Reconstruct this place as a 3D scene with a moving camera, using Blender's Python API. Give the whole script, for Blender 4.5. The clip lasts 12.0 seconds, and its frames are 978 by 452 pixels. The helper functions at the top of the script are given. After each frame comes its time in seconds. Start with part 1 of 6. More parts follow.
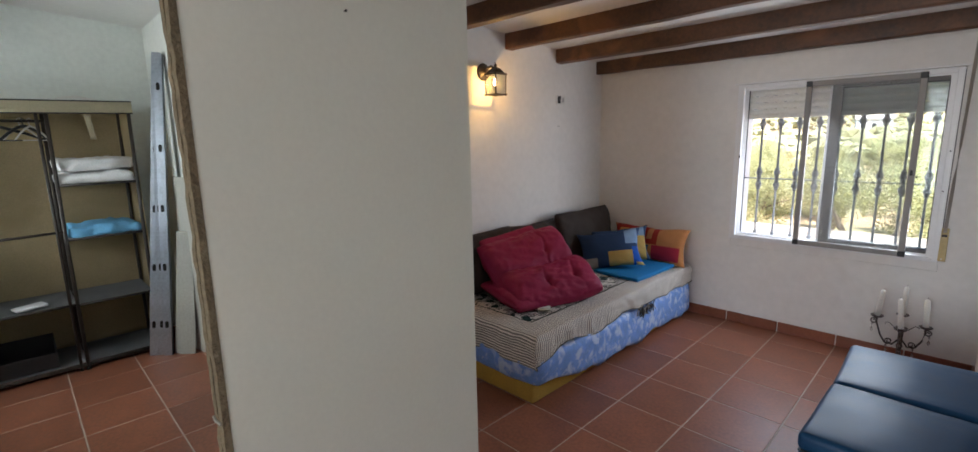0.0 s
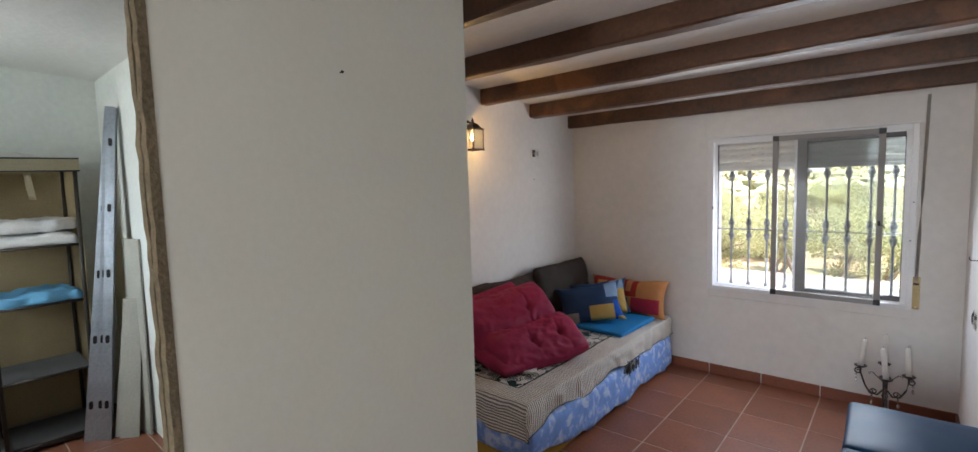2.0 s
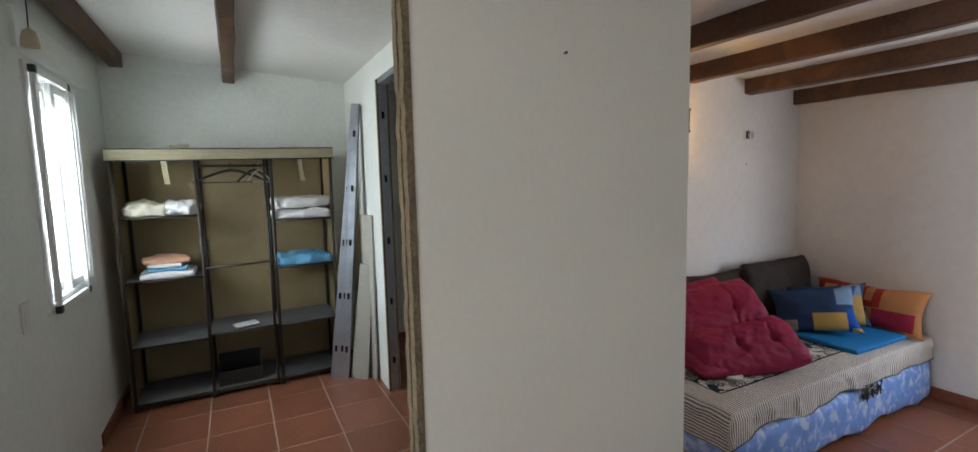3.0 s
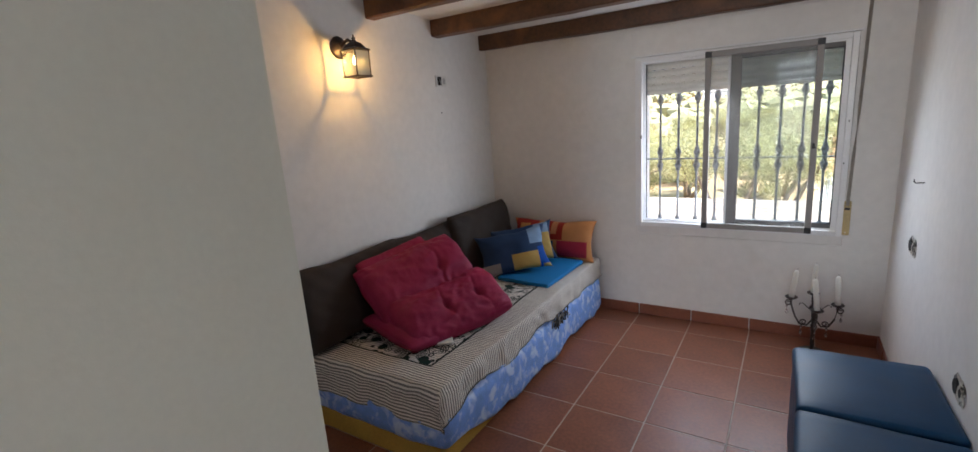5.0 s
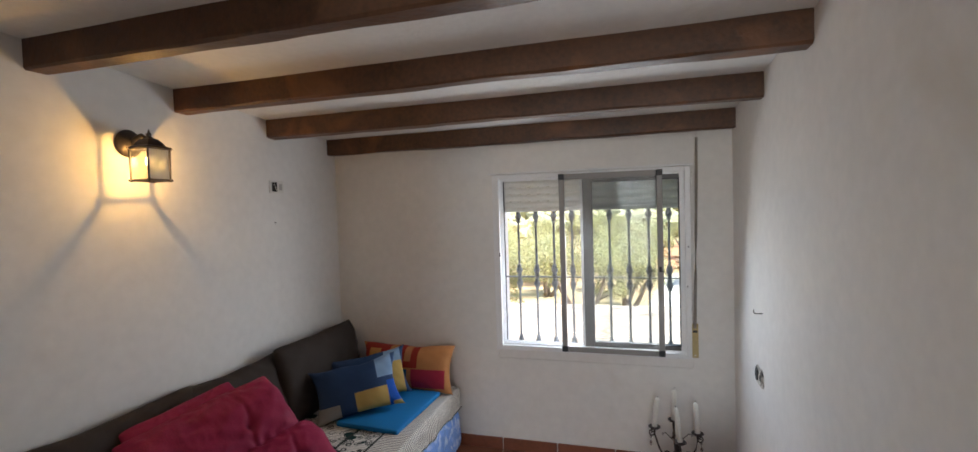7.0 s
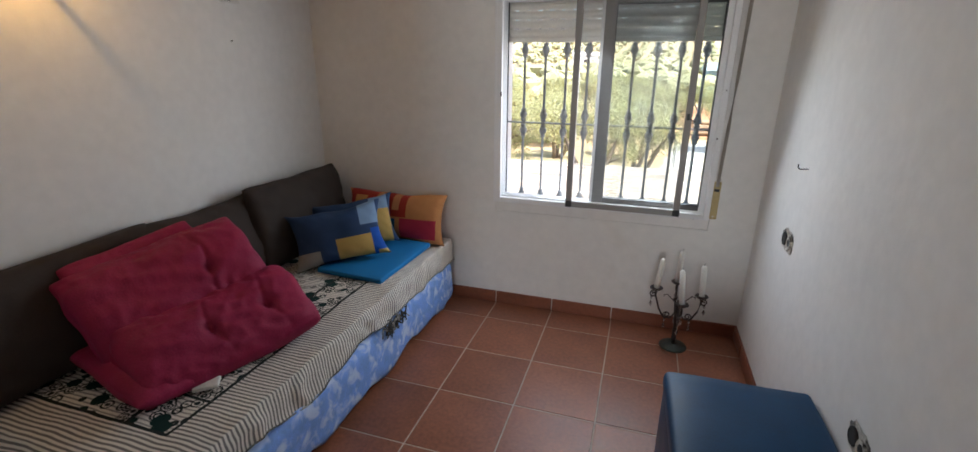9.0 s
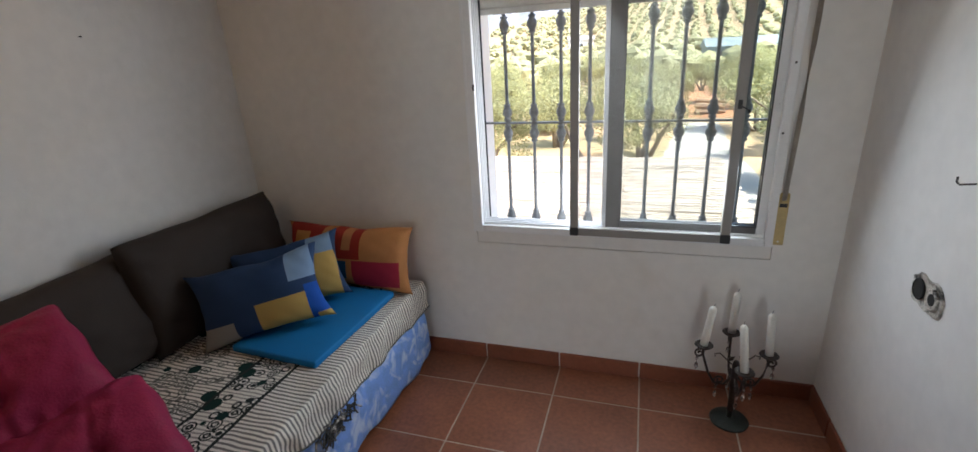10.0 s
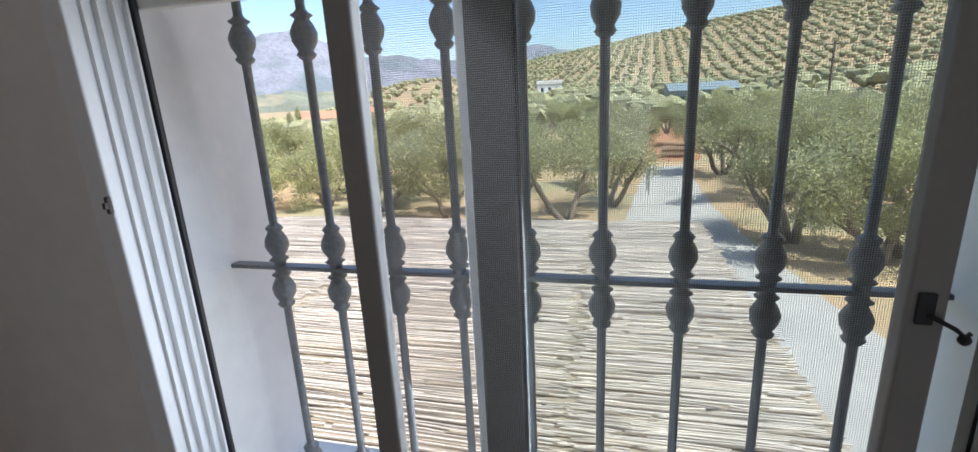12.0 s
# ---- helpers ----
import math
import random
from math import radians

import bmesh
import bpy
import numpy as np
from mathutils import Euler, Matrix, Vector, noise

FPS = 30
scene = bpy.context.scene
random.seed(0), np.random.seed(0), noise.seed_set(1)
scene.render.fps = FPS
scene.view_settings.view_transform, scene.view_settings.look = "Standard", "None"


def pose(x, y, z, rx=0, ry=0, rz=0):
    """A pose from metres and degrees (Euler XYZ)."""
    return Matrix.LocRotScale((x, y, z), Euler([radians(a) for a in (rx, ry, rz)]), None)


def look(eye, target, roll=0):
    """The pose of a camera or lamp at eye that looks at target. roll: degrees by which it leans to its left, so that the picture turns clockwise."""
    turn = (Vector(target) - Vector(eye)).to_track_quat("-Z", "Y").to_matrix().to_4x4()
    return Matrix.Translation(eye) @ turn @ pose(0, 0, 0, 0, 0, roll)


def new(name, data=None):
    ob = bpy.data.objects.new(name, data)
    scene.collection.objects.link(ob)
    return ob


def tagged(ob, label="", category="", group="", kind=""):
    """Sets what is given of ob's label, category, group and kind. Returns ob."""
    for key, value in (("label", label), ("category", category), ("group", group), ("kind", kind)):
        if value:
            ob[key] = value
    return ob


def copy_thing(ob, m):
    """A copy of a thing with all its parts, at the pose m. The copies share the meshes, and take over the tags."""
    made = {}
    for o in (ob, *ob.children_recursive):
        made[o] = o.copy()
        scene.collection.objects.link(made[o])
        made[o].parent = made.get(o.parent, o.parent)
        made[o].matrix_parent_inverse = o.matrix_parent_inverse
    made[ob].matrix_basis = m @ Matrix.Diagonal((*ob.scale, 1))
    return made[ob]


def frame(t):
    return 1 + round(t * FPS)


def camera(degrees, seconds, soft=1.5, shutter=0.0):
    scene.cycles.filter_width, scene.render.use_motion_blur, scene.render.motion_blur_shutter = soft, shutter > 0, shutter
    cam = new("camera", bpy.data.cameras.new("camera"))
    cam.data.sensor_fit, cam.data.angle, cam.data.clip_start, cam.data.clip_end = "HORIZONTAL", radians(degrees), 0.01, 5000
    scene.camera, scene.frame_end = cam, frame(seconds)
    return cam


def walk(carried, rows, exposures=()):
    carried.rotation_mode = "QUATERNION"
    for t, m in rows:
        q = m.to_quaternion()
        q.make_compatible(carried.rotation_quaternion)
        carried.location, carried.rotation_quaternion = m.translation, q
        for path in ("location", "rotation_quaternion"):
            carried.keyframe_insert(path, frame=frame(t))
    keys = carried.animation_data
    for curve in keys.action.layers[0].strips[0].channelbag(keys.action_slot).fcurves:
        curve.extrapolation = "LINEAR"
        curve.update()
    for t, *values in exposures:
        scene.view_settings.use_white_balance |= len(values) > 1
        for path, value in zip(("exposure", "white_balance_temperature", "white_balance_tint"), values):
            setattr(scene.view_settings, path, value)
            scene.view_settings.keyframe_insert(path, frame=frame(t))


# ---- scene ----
cam = camera(90.9, 12.0)
PATH = [
    (0, (-0.05, 1.295, 1.435), (-1.45, 2.678, 1.077), -1.2),
    (0.5, (-0.154, 1.342, 1.49), (-1.228, 3.015, 1.268), -3.3),
    (1, (-0.180, 1.385, 1.503), (-1.014, 3.191, 1.30), -3.3),
    (1.5, (-0.176, 1.359, 1.498), (-1.016, 3.164, 1.307), -2.6),
    (2, (-0.213, 1.31, 1.485), (-1.513, 2.82, 1.316), -1.7),
    (2.5, (-0.237, 1.264, 1.476), (-1.942, 2.297, 1.311), -0.9),
    (2.7, (-0.247, 1.262, 1.477), (-2.011, 2.188, 1.298), -1.0),
    (4.3, (-0.372, 1.428, 1.435), (-1.862, 2.691, 1.022), -3.8),
    (4.5, (-0.384, 1.528, 1.431), (-1.754, 2.922, 1.007), -3.7),
    (5, (-0.42, 1.788, 1.466), (-1.47, 3.433, 1.027), -4.1),
    (5.5, (-0.498, 1.992, 1.466), (-1.198, 3.808, 1.005), -3.5),
    (6, (-0.523, 2.092, 1.509), (-1.086, 3.952, 1.036), -3.0),
    (6.5, (-0.499, 2.146, 1.54), (-1.056, 4.056, 1.331), -2.2),
    (6.7, (-0.493, 2.149, 1.561), (-1.052, 4.065, 1.489), -1.8),
    (8.3, (-0.432, 2.234, 1.525), (-1.067, 4.128, 1.436), 0.5),
    (8.5, (-0.432, 2.278, 1.5), (-1.052, 4.147, 1.155), 0.6),
    (9, (-0.52, 2.493, 1.418), (-1.091, 4.302, 0.783), 0.4),
    (9.5, (-0.601, 2.816, 1.4), (-1.18, 4.6, 0.705), -3.0),
    (10, (-0.629, 3.225, 1.386), (-1.219, 5.016, 0.718), -3.3),
    (10.5, (-0.66, 3.675, 1.372), (-1.19, 5.489, 0.72), -5.0),
    (11, (-0.632, 4.091, 1.355), (-1.08, 5.944, 0.749), -4.4),
    (11.5, (-0.576, 4.376, 1.351), (-0.980, 6.258, 0.806), -3.9),
    (12, (-0.597, 4.591, 1.389), (-1.086, 6.459, 0.870), -2.9),
]
EXPO = [(0.0, 2.34, 6150, 14), (2.7, 2.40, 6150, 14), (5.5, 2.22, 6100, 14), (7.0, 2.22, 6250, 12), (8.5, 2.2, 6300, 12), (9.5, 2.08, 6200, 12), (10.5, 1.74, 6300, 10), (11.2, 1.32, 6100, 10), (12.0, 0.98, 5900, 11)]
walk(cam, [(t, look(eye, target, roll)) for t, eye, target, roll in PATH], EXPO)

# ---- light ----
SUN_EL, SUN_AZ = 54.0, 111.0   # degrees; azimuth clockwise from +y
world = bpy.data.worlds.new("sky")
scene.world = world
world.use_nodes = True
wn = world.node_tree
sky = wn.nodes.new("ShaderNodeTexSky")
sky.sky_type, sky.sun_disc = "NISHITA", False
sky.sun_elevation, sky.sun_rotation = radians(SUN_EL), radians(SUN_AZ)
sky.air_density, sky.dust_density, sky.ozone_density = 1.0, 1.2, 1.2
wn.links.new(sky.outputs[0], wn.nodes["Background"].inputs[0])
wn.nodes["Background"].inputs[1].default_value = 0.125
sun = new("sun", bpy.data.lights.new("sun", "SUN"))
sun.data.energy, sun.data.angle, sun.data.color = 4.3, radians(0.5), (1.0, 0.95, 0.86)
sd = Vector((math.sin(radians(SUN_AZ)) * math.cos(radians(SUN_EL)), math.cos(radians(SUN_AZ)) * math.cos(radians(SUN_EL)), math.sin(radians(SUN_EL))))
sun.matrix_world = look(sd * 50, (0, 0, 0))


def window_light(x, y, z, tx, ty, tz, w, h, watts, tint):
    """The sky's light in a window opening."""
    a = new("window_daylight", bpy.data.lights.new("window_daylight", "AREA"))
    a.data.shape, a.data.size, a.data.size_y, a.data.energy, a.data.color = "RECTANGLE", w, h, watts, tint
    a.matrix_world = look((x, y, z), (tx, ty, tz))
    return a


window_light(-0.66, 5.165, 1.11, -1.8, 1.8, 0.2, 0.78, 0.84, 3.7, (0.88, 0.95, 1.0))
window_light(-3.42, 0.22, 1.45, -3.42, 3.0, -0.4, 0.7, 1.0, 9.5, (0.90, 1.0, 0.98))
window_light(-0.36, -2.05, 1.3, -1.6, 4.0, 1.1, 0.72, 1.9, 13, (0.92, 0.99, 1.0))

# ---- materials ----
def mat(name, base, rough=0.6, metal=0.0, spread=0.08, scale=6.0, fine=60.0, bump=0.15, depth=0.004, per_piece=0.0, spec=0.5, stain=None, stain_at=0.62):
    """Paint, stone or cloth with two scales of variation, relief and an optional stain colour."""
    m = bpy.data.materials.new(name)
    m.use_nodes = True
    nt = m.node_tree
    N, L = nt.nodes, nt.links
    b = N["Principled BSDF"]
    tc = N.new("ShaderNodeTexCoord")
    n1, n2 = N.new("ShaderNodeTexNoise"), N.new("ShaderNodeTexNoise")
    n1.inputs["Scale"].default_value, n1.inputs["Detail"].default_value = scale, 5
    n2.inputs["Scale"].default_value, n2.inputs["Detail"].default_value = fine, 4
    L.new(tc.outputs["Object"], n1.inputs["Vector"])
    L.new(tc.outputs["Object"], n2.inputs["Vector"])
    hs = N.new("ShaderNodeHueSaturation")
    hs.inputs["Color"].default_value = (*base, 1)
    ad = N.new("ShaderNodeMath")
    ad.operation = "ADD"
    L.new(n1.outputs[0], ad.inputs[0])
    L.new(n2.outputs[0], ad.inputs[1])
    mr = N.new("ShaderNodeMapRange")
    mr.inputs[1].default_value, mr.inputs[2].default_value = 0.6, 1.4
    mr.inputs[3].default_value, mr.inputs[4].default_value = 1 - spread * 2, 1 + spread * 2
    L.new(ad.outputs[0], mr.inputs[0])
    last = mr.outputs[0]
    if per_piece:
        oi = N.new("ShaderNodeObjectInfo")
        m2 = N.new("ShaderNodeMapRange")
        m2.inputs[3].default_value, m2.inputs[4].default_value = 1 - per_piece, 1 + per_piece
        L.new(oi.outputs["Random"], m2.inputs[0])
        mm = N.new("ShaderNodeMath")
        mm.operation = "MULTIPLY"
        L.new(last, mm.inputs[0])
        L.new(m2.outputs[0], mm.inputs[1])
        last = mm.outputs[0]
    L.new(last, hs.inputs["Value"])
    col = hs.outputs[0]
    if stain:
        n3 = N.new("ShaderNodeTexNoise")
        n3.inputs["Scale"].default_value, n3.inputs["Detail"].default_value, n3.inputs["Distortion"].default_value = scale * 0.6, 7, 0.6
        L.new(tc.outputs["Object"], n3.inputs["Vector"])
        r = N.new("ShaderNodeMapRange")
        r.inputs[1].default_value, r.inputs[2].default_value = stain_at, stain_at + 0.14
        L.new(n3.outputs[0], r.inputs[0])
        mx = N.new("ShaderNodeMix")
        mx.data_type = "RGBA"
        L.new(r.outputs[0], mx.inputs[0])
        L.new(col, mx.inputs[6])
        mx.inputs[7].default_value = (*stain, 1)
        col = mx.outputs[2]
    L.new(col, b.inputs["Base Color"])
    bp = N.new("ShaderNodeBump")
    bp.inputs["Strength"].default_value, bp.inputs["Distance"].default_value = bump, depth
    L.new(ad.outputs[0], bp.inputs["Height"])
    L.new(bp.outputs[0], b.inputs["Normal"])
    rr = N.new("ShaderNodeMapRange")
    rr.inputs[1].default_value, rr.inputs[2].default_value = 0.6, 1.4
    rr.inputs[3].default_value, rr.inputs[4].default_value = max(0.03, rough - 0.1), min(1, rough + 0.1)
    L.new(ad.outputs[0], rr.inputs[0])
    L.new(rr.outputs[0], b.inputs["Roughness"])
    b.inputs["Metallic"].default_value = metal
    b.inputs["Specular IOR Level"].default_value = spec
    return m


def graph(m):
    """Nodes, links, shader and object coordinates of a material."""
    nt = m.node_tree
    return nt.nodes, nt.links, nt.nodes["Principled BSDF"]


def math_node(N, L, op, a, b=None, c=None):
    n = N.new("ShaderNodeMath")
    n.operation = op
    for i, v in enumerate((a, b, c)):
        if v is None:
            continue
        if isinstance(v, (int, float)):
            n.inputs[i].default_value = v
        else:
            L.new(v, n.inputs[i])
    return n.outputs[0]


def blend(N, L, fac, a, b):
    mx = N.new("ShaderNodeMix")
    mx.data_type = "RGBA"
    L.new(fac, mx.inputs[0])
    for i, v in ((6, a), (7, b)):
        if isinstance(v, tuple):
            mx.inputs[i].default_value = (*v, 1)
        else:
            L.new(v, mx.inputs[i])
    return mx.outputs[2]


def base_of(m):
    """The socket that feeds the base colour now."""
    N, L, b = graph(m)
    return b.inputs["Base Color"].links[0].from_socket


plaster = mat("white_plaster", (0.78, 0.76, 0.73), 0.85, spread=0.03, scale=2.2, fine=22, bump=0.22, depth=0.006, stain=(0.68, 0.64, 0.58), stain_at=0.66)
plaster_old = mat("old_white_plaster", (0.74, 0.76, 0.72), 0.9, spread=0.04, scale=2.5, fine=30, bump=0.25, depth=0.006, stain=(0.46, 0.47, 0.45), stain_at=0.655)
board_paint = mat("painted_board", (0.70, 0.71, 0.635), 0.8, spread=0.02, scale=2.0, fine=70, bump=0.2, depth=0.002, stain=(0.56, 0.55, 0.5), stain_at=0.7)
# brown that stands in for the shade of a deeper recess
gap_shade = mat("shaded_gap_brown", (0.10, 0.078, 0.05), 0.95, spread=0.2, scale=10, fine=100)
board_edge = mat("torn_board_edge", (0.16, 0.125, 0.075), 0.95, spread=0.2, scale=14, fine=120, bump=0.8, depth=0.006, stain=(0.28, 0.24, 0.18), stain_at=0.64)
ceiling_paint = mat("ceiling_paint", (0.74, 0.73, 0.7), 0.9, spread=0.03, scale=2.0, fine=30, bump=0.5, depth=0.006)
beam_wood = mat("dark_stained_beam", (0.085, 0.036, 0.015), 0.48, spread=0.26, scale=5, fine=50, bump=0.5, depth=0.004, stain=(0.20, 0.082, 0.030), stain_at=0.55)
tile_clay = mat("terracotta_tile", (0.265, 0.098, 0.054), 0.40, spread=0.18, scale=4.5, fine=60, bump=0.12, depth=0.002, per_piece=0.12, stain=(0.35, 0.175, 0.115), stain_at=0.53)
tile_base = mat("terracotta_skirting", (0.225, 0.072, 0.038), 0.45, spread=0.1, scale=6, fine=60, bump=0.12, depth=0.002, per_piece=0.12)
grout = mat("cement_grout", (0.47, 0.385, 0.315), 0.95, spread=0.12, scale=10, fine=120)
alu_white = mat("white_window_frame", (0.80, 0.80, 0.80), 0.35, spread=0.02, scale=5, fine=80, bump=0.05, depth=0.001)
alu_gray = mat("gray_screen_frame", (0.27, 0.255, 0.24), 0.5, 0.1, spread=0.04, scale=8, fine=90, bump=0.05, depth=0.001)
black_plastic = mat("black_plastic", (0.02, 0.02, 0.022), 0.45, spread=0.1, fine=100)
# iron of the window bars, its base lightened to hold the outdoor glare
bar_iron = mat("glare_lightened_iron", (0.20, 0.205, 0.21), 0.42, 0.25, spread=0.15, scale=20, fine=150, bump=0.3, depth=0.002)
iron = mat("dark_wrought_iron", (0.055, 0.045, 0.042), 0.4, 0.6, spread=0.2, scale=20, fine=150, bump=0.3, depth=0.002)
shutter_pvc = mat("shutter_slats", (0.74, 0.72, 0.66), 0.5, spread=0.04, scale=8, fine=60)
galv = mat("galvanised_steel", (0.42, 0.46, 0.52), 0.38, 0.85, spread=0.12, scale=9, fine=60, bump=0.1, depth=0.001)

# ---- mesh helpers ----
def mesh_of(name, bm, material, smooth=False):
    me = bpy.data.meshes.new(name)
    bmesh.ops.recalc_face_normals(bm, faces=bm.faces)
    bm.to_mesh(me)
    bm.free()
    for p in me.polygons:
        p.use_smooth = smooth
    for m in material if isinstance(material, (list, tuple)) else (material,):
        me.materials.append(m)
    return me


def thing(name, bm, material, label, category, group="", kind="", smooth=False, at=None):
    ob = new(name, mesh_of(name, bm, material, smooth))
    if at is not None:
        ob.matrix_world = at
    return tagged(ob, label, category, group, kind)


def holder(name, at, label, category, group="", kind=""):
    ob = new(name)
    ob.empty_display_size = 0.1
    ob.matrix_world = at
    return tagged(ob, label, category, group, kind)


def part(name, bm, material, parent, label="", smooth=False, at=None):
    ob = new(name, mesh_of(name, bm, material, smooth))
    ob.parent = parent
    if at is not None:
        ob.matrix_basis = at
    return tagged(ob, label) if label else ob


def structure(name, bm, material, label="", smooth=False):
    return tagged(new(name, mesh_of(name, bm, material, smooth)), label, name.split("_")[0], "", "structure")


def box(bm, x0, y0, z0, x1, y1, z1, bev=0.0, seg=2, m=None):
    """A box between two corners, with bevelled edges; m places it."""
    r = bmesh.ops.create_cube(bm, size=1.0)
    vs = r["verts"]
    for v in vs:
        v.co = Vector(((x0 + x1) / 2 + v.co.x * (x1 - x0), (y0 + y1) / 2 + v.co.y * (y1 - y0), (z0 + z1) / 2 + v.co.z * (z1 - z0)))
    if m is not None:
        for v in vs:
            v.co = m @ v.co
    if bev:
        es = list({e for v in vs for e in v.link_edges})
        bmesh.ops.bevel(bm, geom=es, offset=bev, segments=seg, profile=0.5, affect="EDGES")
    return bm


def B(*a, **k):
    return box(bmesh.new(), *a, **k)


def lathe(bm, rings, n=14, m=None, close=True):
    """A turned shape: rings of (radius, height)."""
    loops = []
    for r, z in rings:
        loop = []
        for i in range(n):
            a = 2 * math.pi * i / n
            co = Vector((r * math.cos(a), r * math.sin(a), z))
            loop.append(bm.verts.new(m @ co if m is not None else co))
        loops.append(loop)
    for p, q in zip(loops, loops[1:]):
        for i in range(n):
            bm.faces.new((p[i], p[(i + 1) % n], q[(i + 1) % n], q[i]))
    if close:
        bm.faces.new(loops[0][::-1])
        bm.faces.new(loops[-1])
    return bm


def tube(bm, pts, r, n=8, taper=None):
    """A round bar along a line of points."""
    pts = [Vector(p) for p in pts]
    loops = []
    up = Vector((0.0, 0.0, 1.0))
    for i, p in enumerate(pts):
        d = (pts[min(i + 1, len(pts) - 1)] - pts[max(i - 1, 0)]).normalized()
        ref = up if abs(d.dot(up)) < 0.95 else Vector((1.0, 0.0, 0.0))
        s = d.cross(ref).normalized()
        u = s.cross(d)
        rr = r * (1 if taper is None else 1 + (taper - 1) * i / (len(pts) - 1))
        loops.append([bm.verts.new(p + (s * math.cos(2 * math.pi * k / n) + u * math.sin(2 * math.pi * k / n)) * rr) for k in range(n)])
    for p, q in zip(loops, loops[1:]):
        for i in range(n):
            bm.faces.new((p[i], p[(i + 1) % n], q[(i + 1) % n], q[i]))
    bm.faces.new(loops[0][::-1])
    bm.faces.new(loops[-1])
    return bm


def slab_wall(name, axis, at0, at1, u0, u1, z0, tops, holes, material, label):
    """An upright wall: thick from at0 to at1 on one axis, from u0 to u1 on the other, with holes (u0, u1, z0, z1). tops: height at u0 and u1."""
    bm = bmesh.new()
    us = sorted({u0, u1, *[h for q in holes for h in q[:2]]})
    for a, b in zip(us, us[1:]):
        ht = [tops[0] + (tops[1] - tops[0]) * (u - u0) / (u1 - u0) for u in (a, b)]
        spans = [(z0, None)]
        for ha, hb, hz0, hz1 in holes:
            if ha <= a + 1e-6 and hb >= b - 1e-6:
                spans = [(z0, hz0), (hz1, None)] if hz0 > z0 + 1e-4 else [(hz1, None)]
        for lo, hi in spans:
            vs = []
            for u, h in ((a, ht[0]), (b, ht[1])):
                for w in (at0, at1):
                    for z in (lo, h if hi is None else hi):
                        vs.append(bm.verts.new((w, u, z) if axis == "x" else (u, w, z)))
            for f in ((0, 1, 3, 2), (4, 6, 7, 5), (0, 4, 5, 1), (2, 3, 7, 6), (0, 2, 6, 4), (1, 5, 7, 3)):
                bm.faces.new([vs[i] for i in f])
    bmesh.ops.remove_doubles(bm, verts=bm.verts, dist=1e-4)
    return structure(name, bm, material, label)


# ---- plan, in metres ----
XL, XR, YW = -2.467, 0.075, 5.12          # bed wall, long wall, window wall
PX, PY0, PY1 = -1.10, 1.552, 2.262         # stub wall: face, torn end, corner
WX, WY, NY = -4.47, 0.50, 2.13            # side room: far wall, window wall, stud wall
SY = -2.0                                 # end of the hall
WIN = (-1.31, -0.145, 0.60, 1.775)        # window opening in the window wall
WIN2 = (-3.80, -3.02, 0.92, 2.02)         # window opening in the side room
T = 0.353


def ceil_z(y):
    return 2.066 + 0.0725 * (5.03 - y)


# ---- floor and walls ----
bm = B(WX - 0.3, SY - 0.3, -0.25, XR + 0.3, YW + 0.3, -0.0016)
floor = structure("floor", bm, grout, "cement joints under terracotta floor tiles")
wall_hole = (WIN[0], WIN[1], WIN[2], WIN[3])
slab_wall("wall_north", "y", YW, YW + 0.33, XL - 0.1, XR + 0.3, 0.0, (ceil_z(YW) + 0.02,) * 2, [wall_hole], plaster, "rough white plaster wall round the window")
slab_wall("wall_bedside", "x", XL - 0.1, XL, NY + 0.08, YW, 0.0, (ceil_z(NY) + 0.02, ceil_z(YW) + 0.02), [], plaster, "rough white plaster wall beside the bed")
slab_wall("wall_long", "x", XR, XR + 0.3, SY, YW, 0.0, (ceil_z(SY) + 0.02, ceil_z(YW) + 0.02), [], plaster, "rough white plaster wall")
slab_wall("wall_stub", "x", PX - 0.045, PX, PY0, PY1, 0.0, (ceil_z(PY0) + 0.02, ceil_z(PY1) + 0.02), [], board_paint, "grey-white painted plasterboard partition")
slab_wall("wall_stud", "y", NY, NY + 0.075, WX, PX - 0.045, 0.0, (ceil_z(NY) + 0.01,) * 2, [(-3.47, -2.68, 0.0, 2.13)], plaster_old, "white plasterboard wall with an unframed doorway")
slab_wall("wall_alcove", "y", NY + 0.079, PY1, -2.66, PX - 0.045, 0.0, (ceil_z(NY) + 0.01,) * 2, [], plaster, "white plaster wall at the end of the bed")
slab_wall("wall_west", "x", WX - 0.25, WX, WY - 0.25, YW, 0.0, (ceil_z(WY) + 0.02, ceil_z(YW) + 0.02), [], plaster_old, "patchy old white plaster wall")
slab_wall("wall_south", "y", WY - 0.28, WY, WX, PX, 0.0, (ceil_z(WY) + 0.02,) * 2, [(WIN2[0], WIN2[1], WIN2[2], WIN2[3])], plaster_old, "white plaster wall with a window")
slab_wall("wall_hall", "x", PX - 0.1, PX, SY, WY - 0.28, 0.0, (ceil_z(SY) + 0.02, ceil_z(WY) + 0.02), [], plaster, "white plaster wall")
slab_wall("wall_entry", "y", SY - 0.25, SY, PX - 0.1, XR + 0.3, 0.0, (ceil_z(SY) + 0.02,) * 2, [(-0.95, -0.05, 0.0, 2.1)], plaster, "white plaster wall with an open doorway")
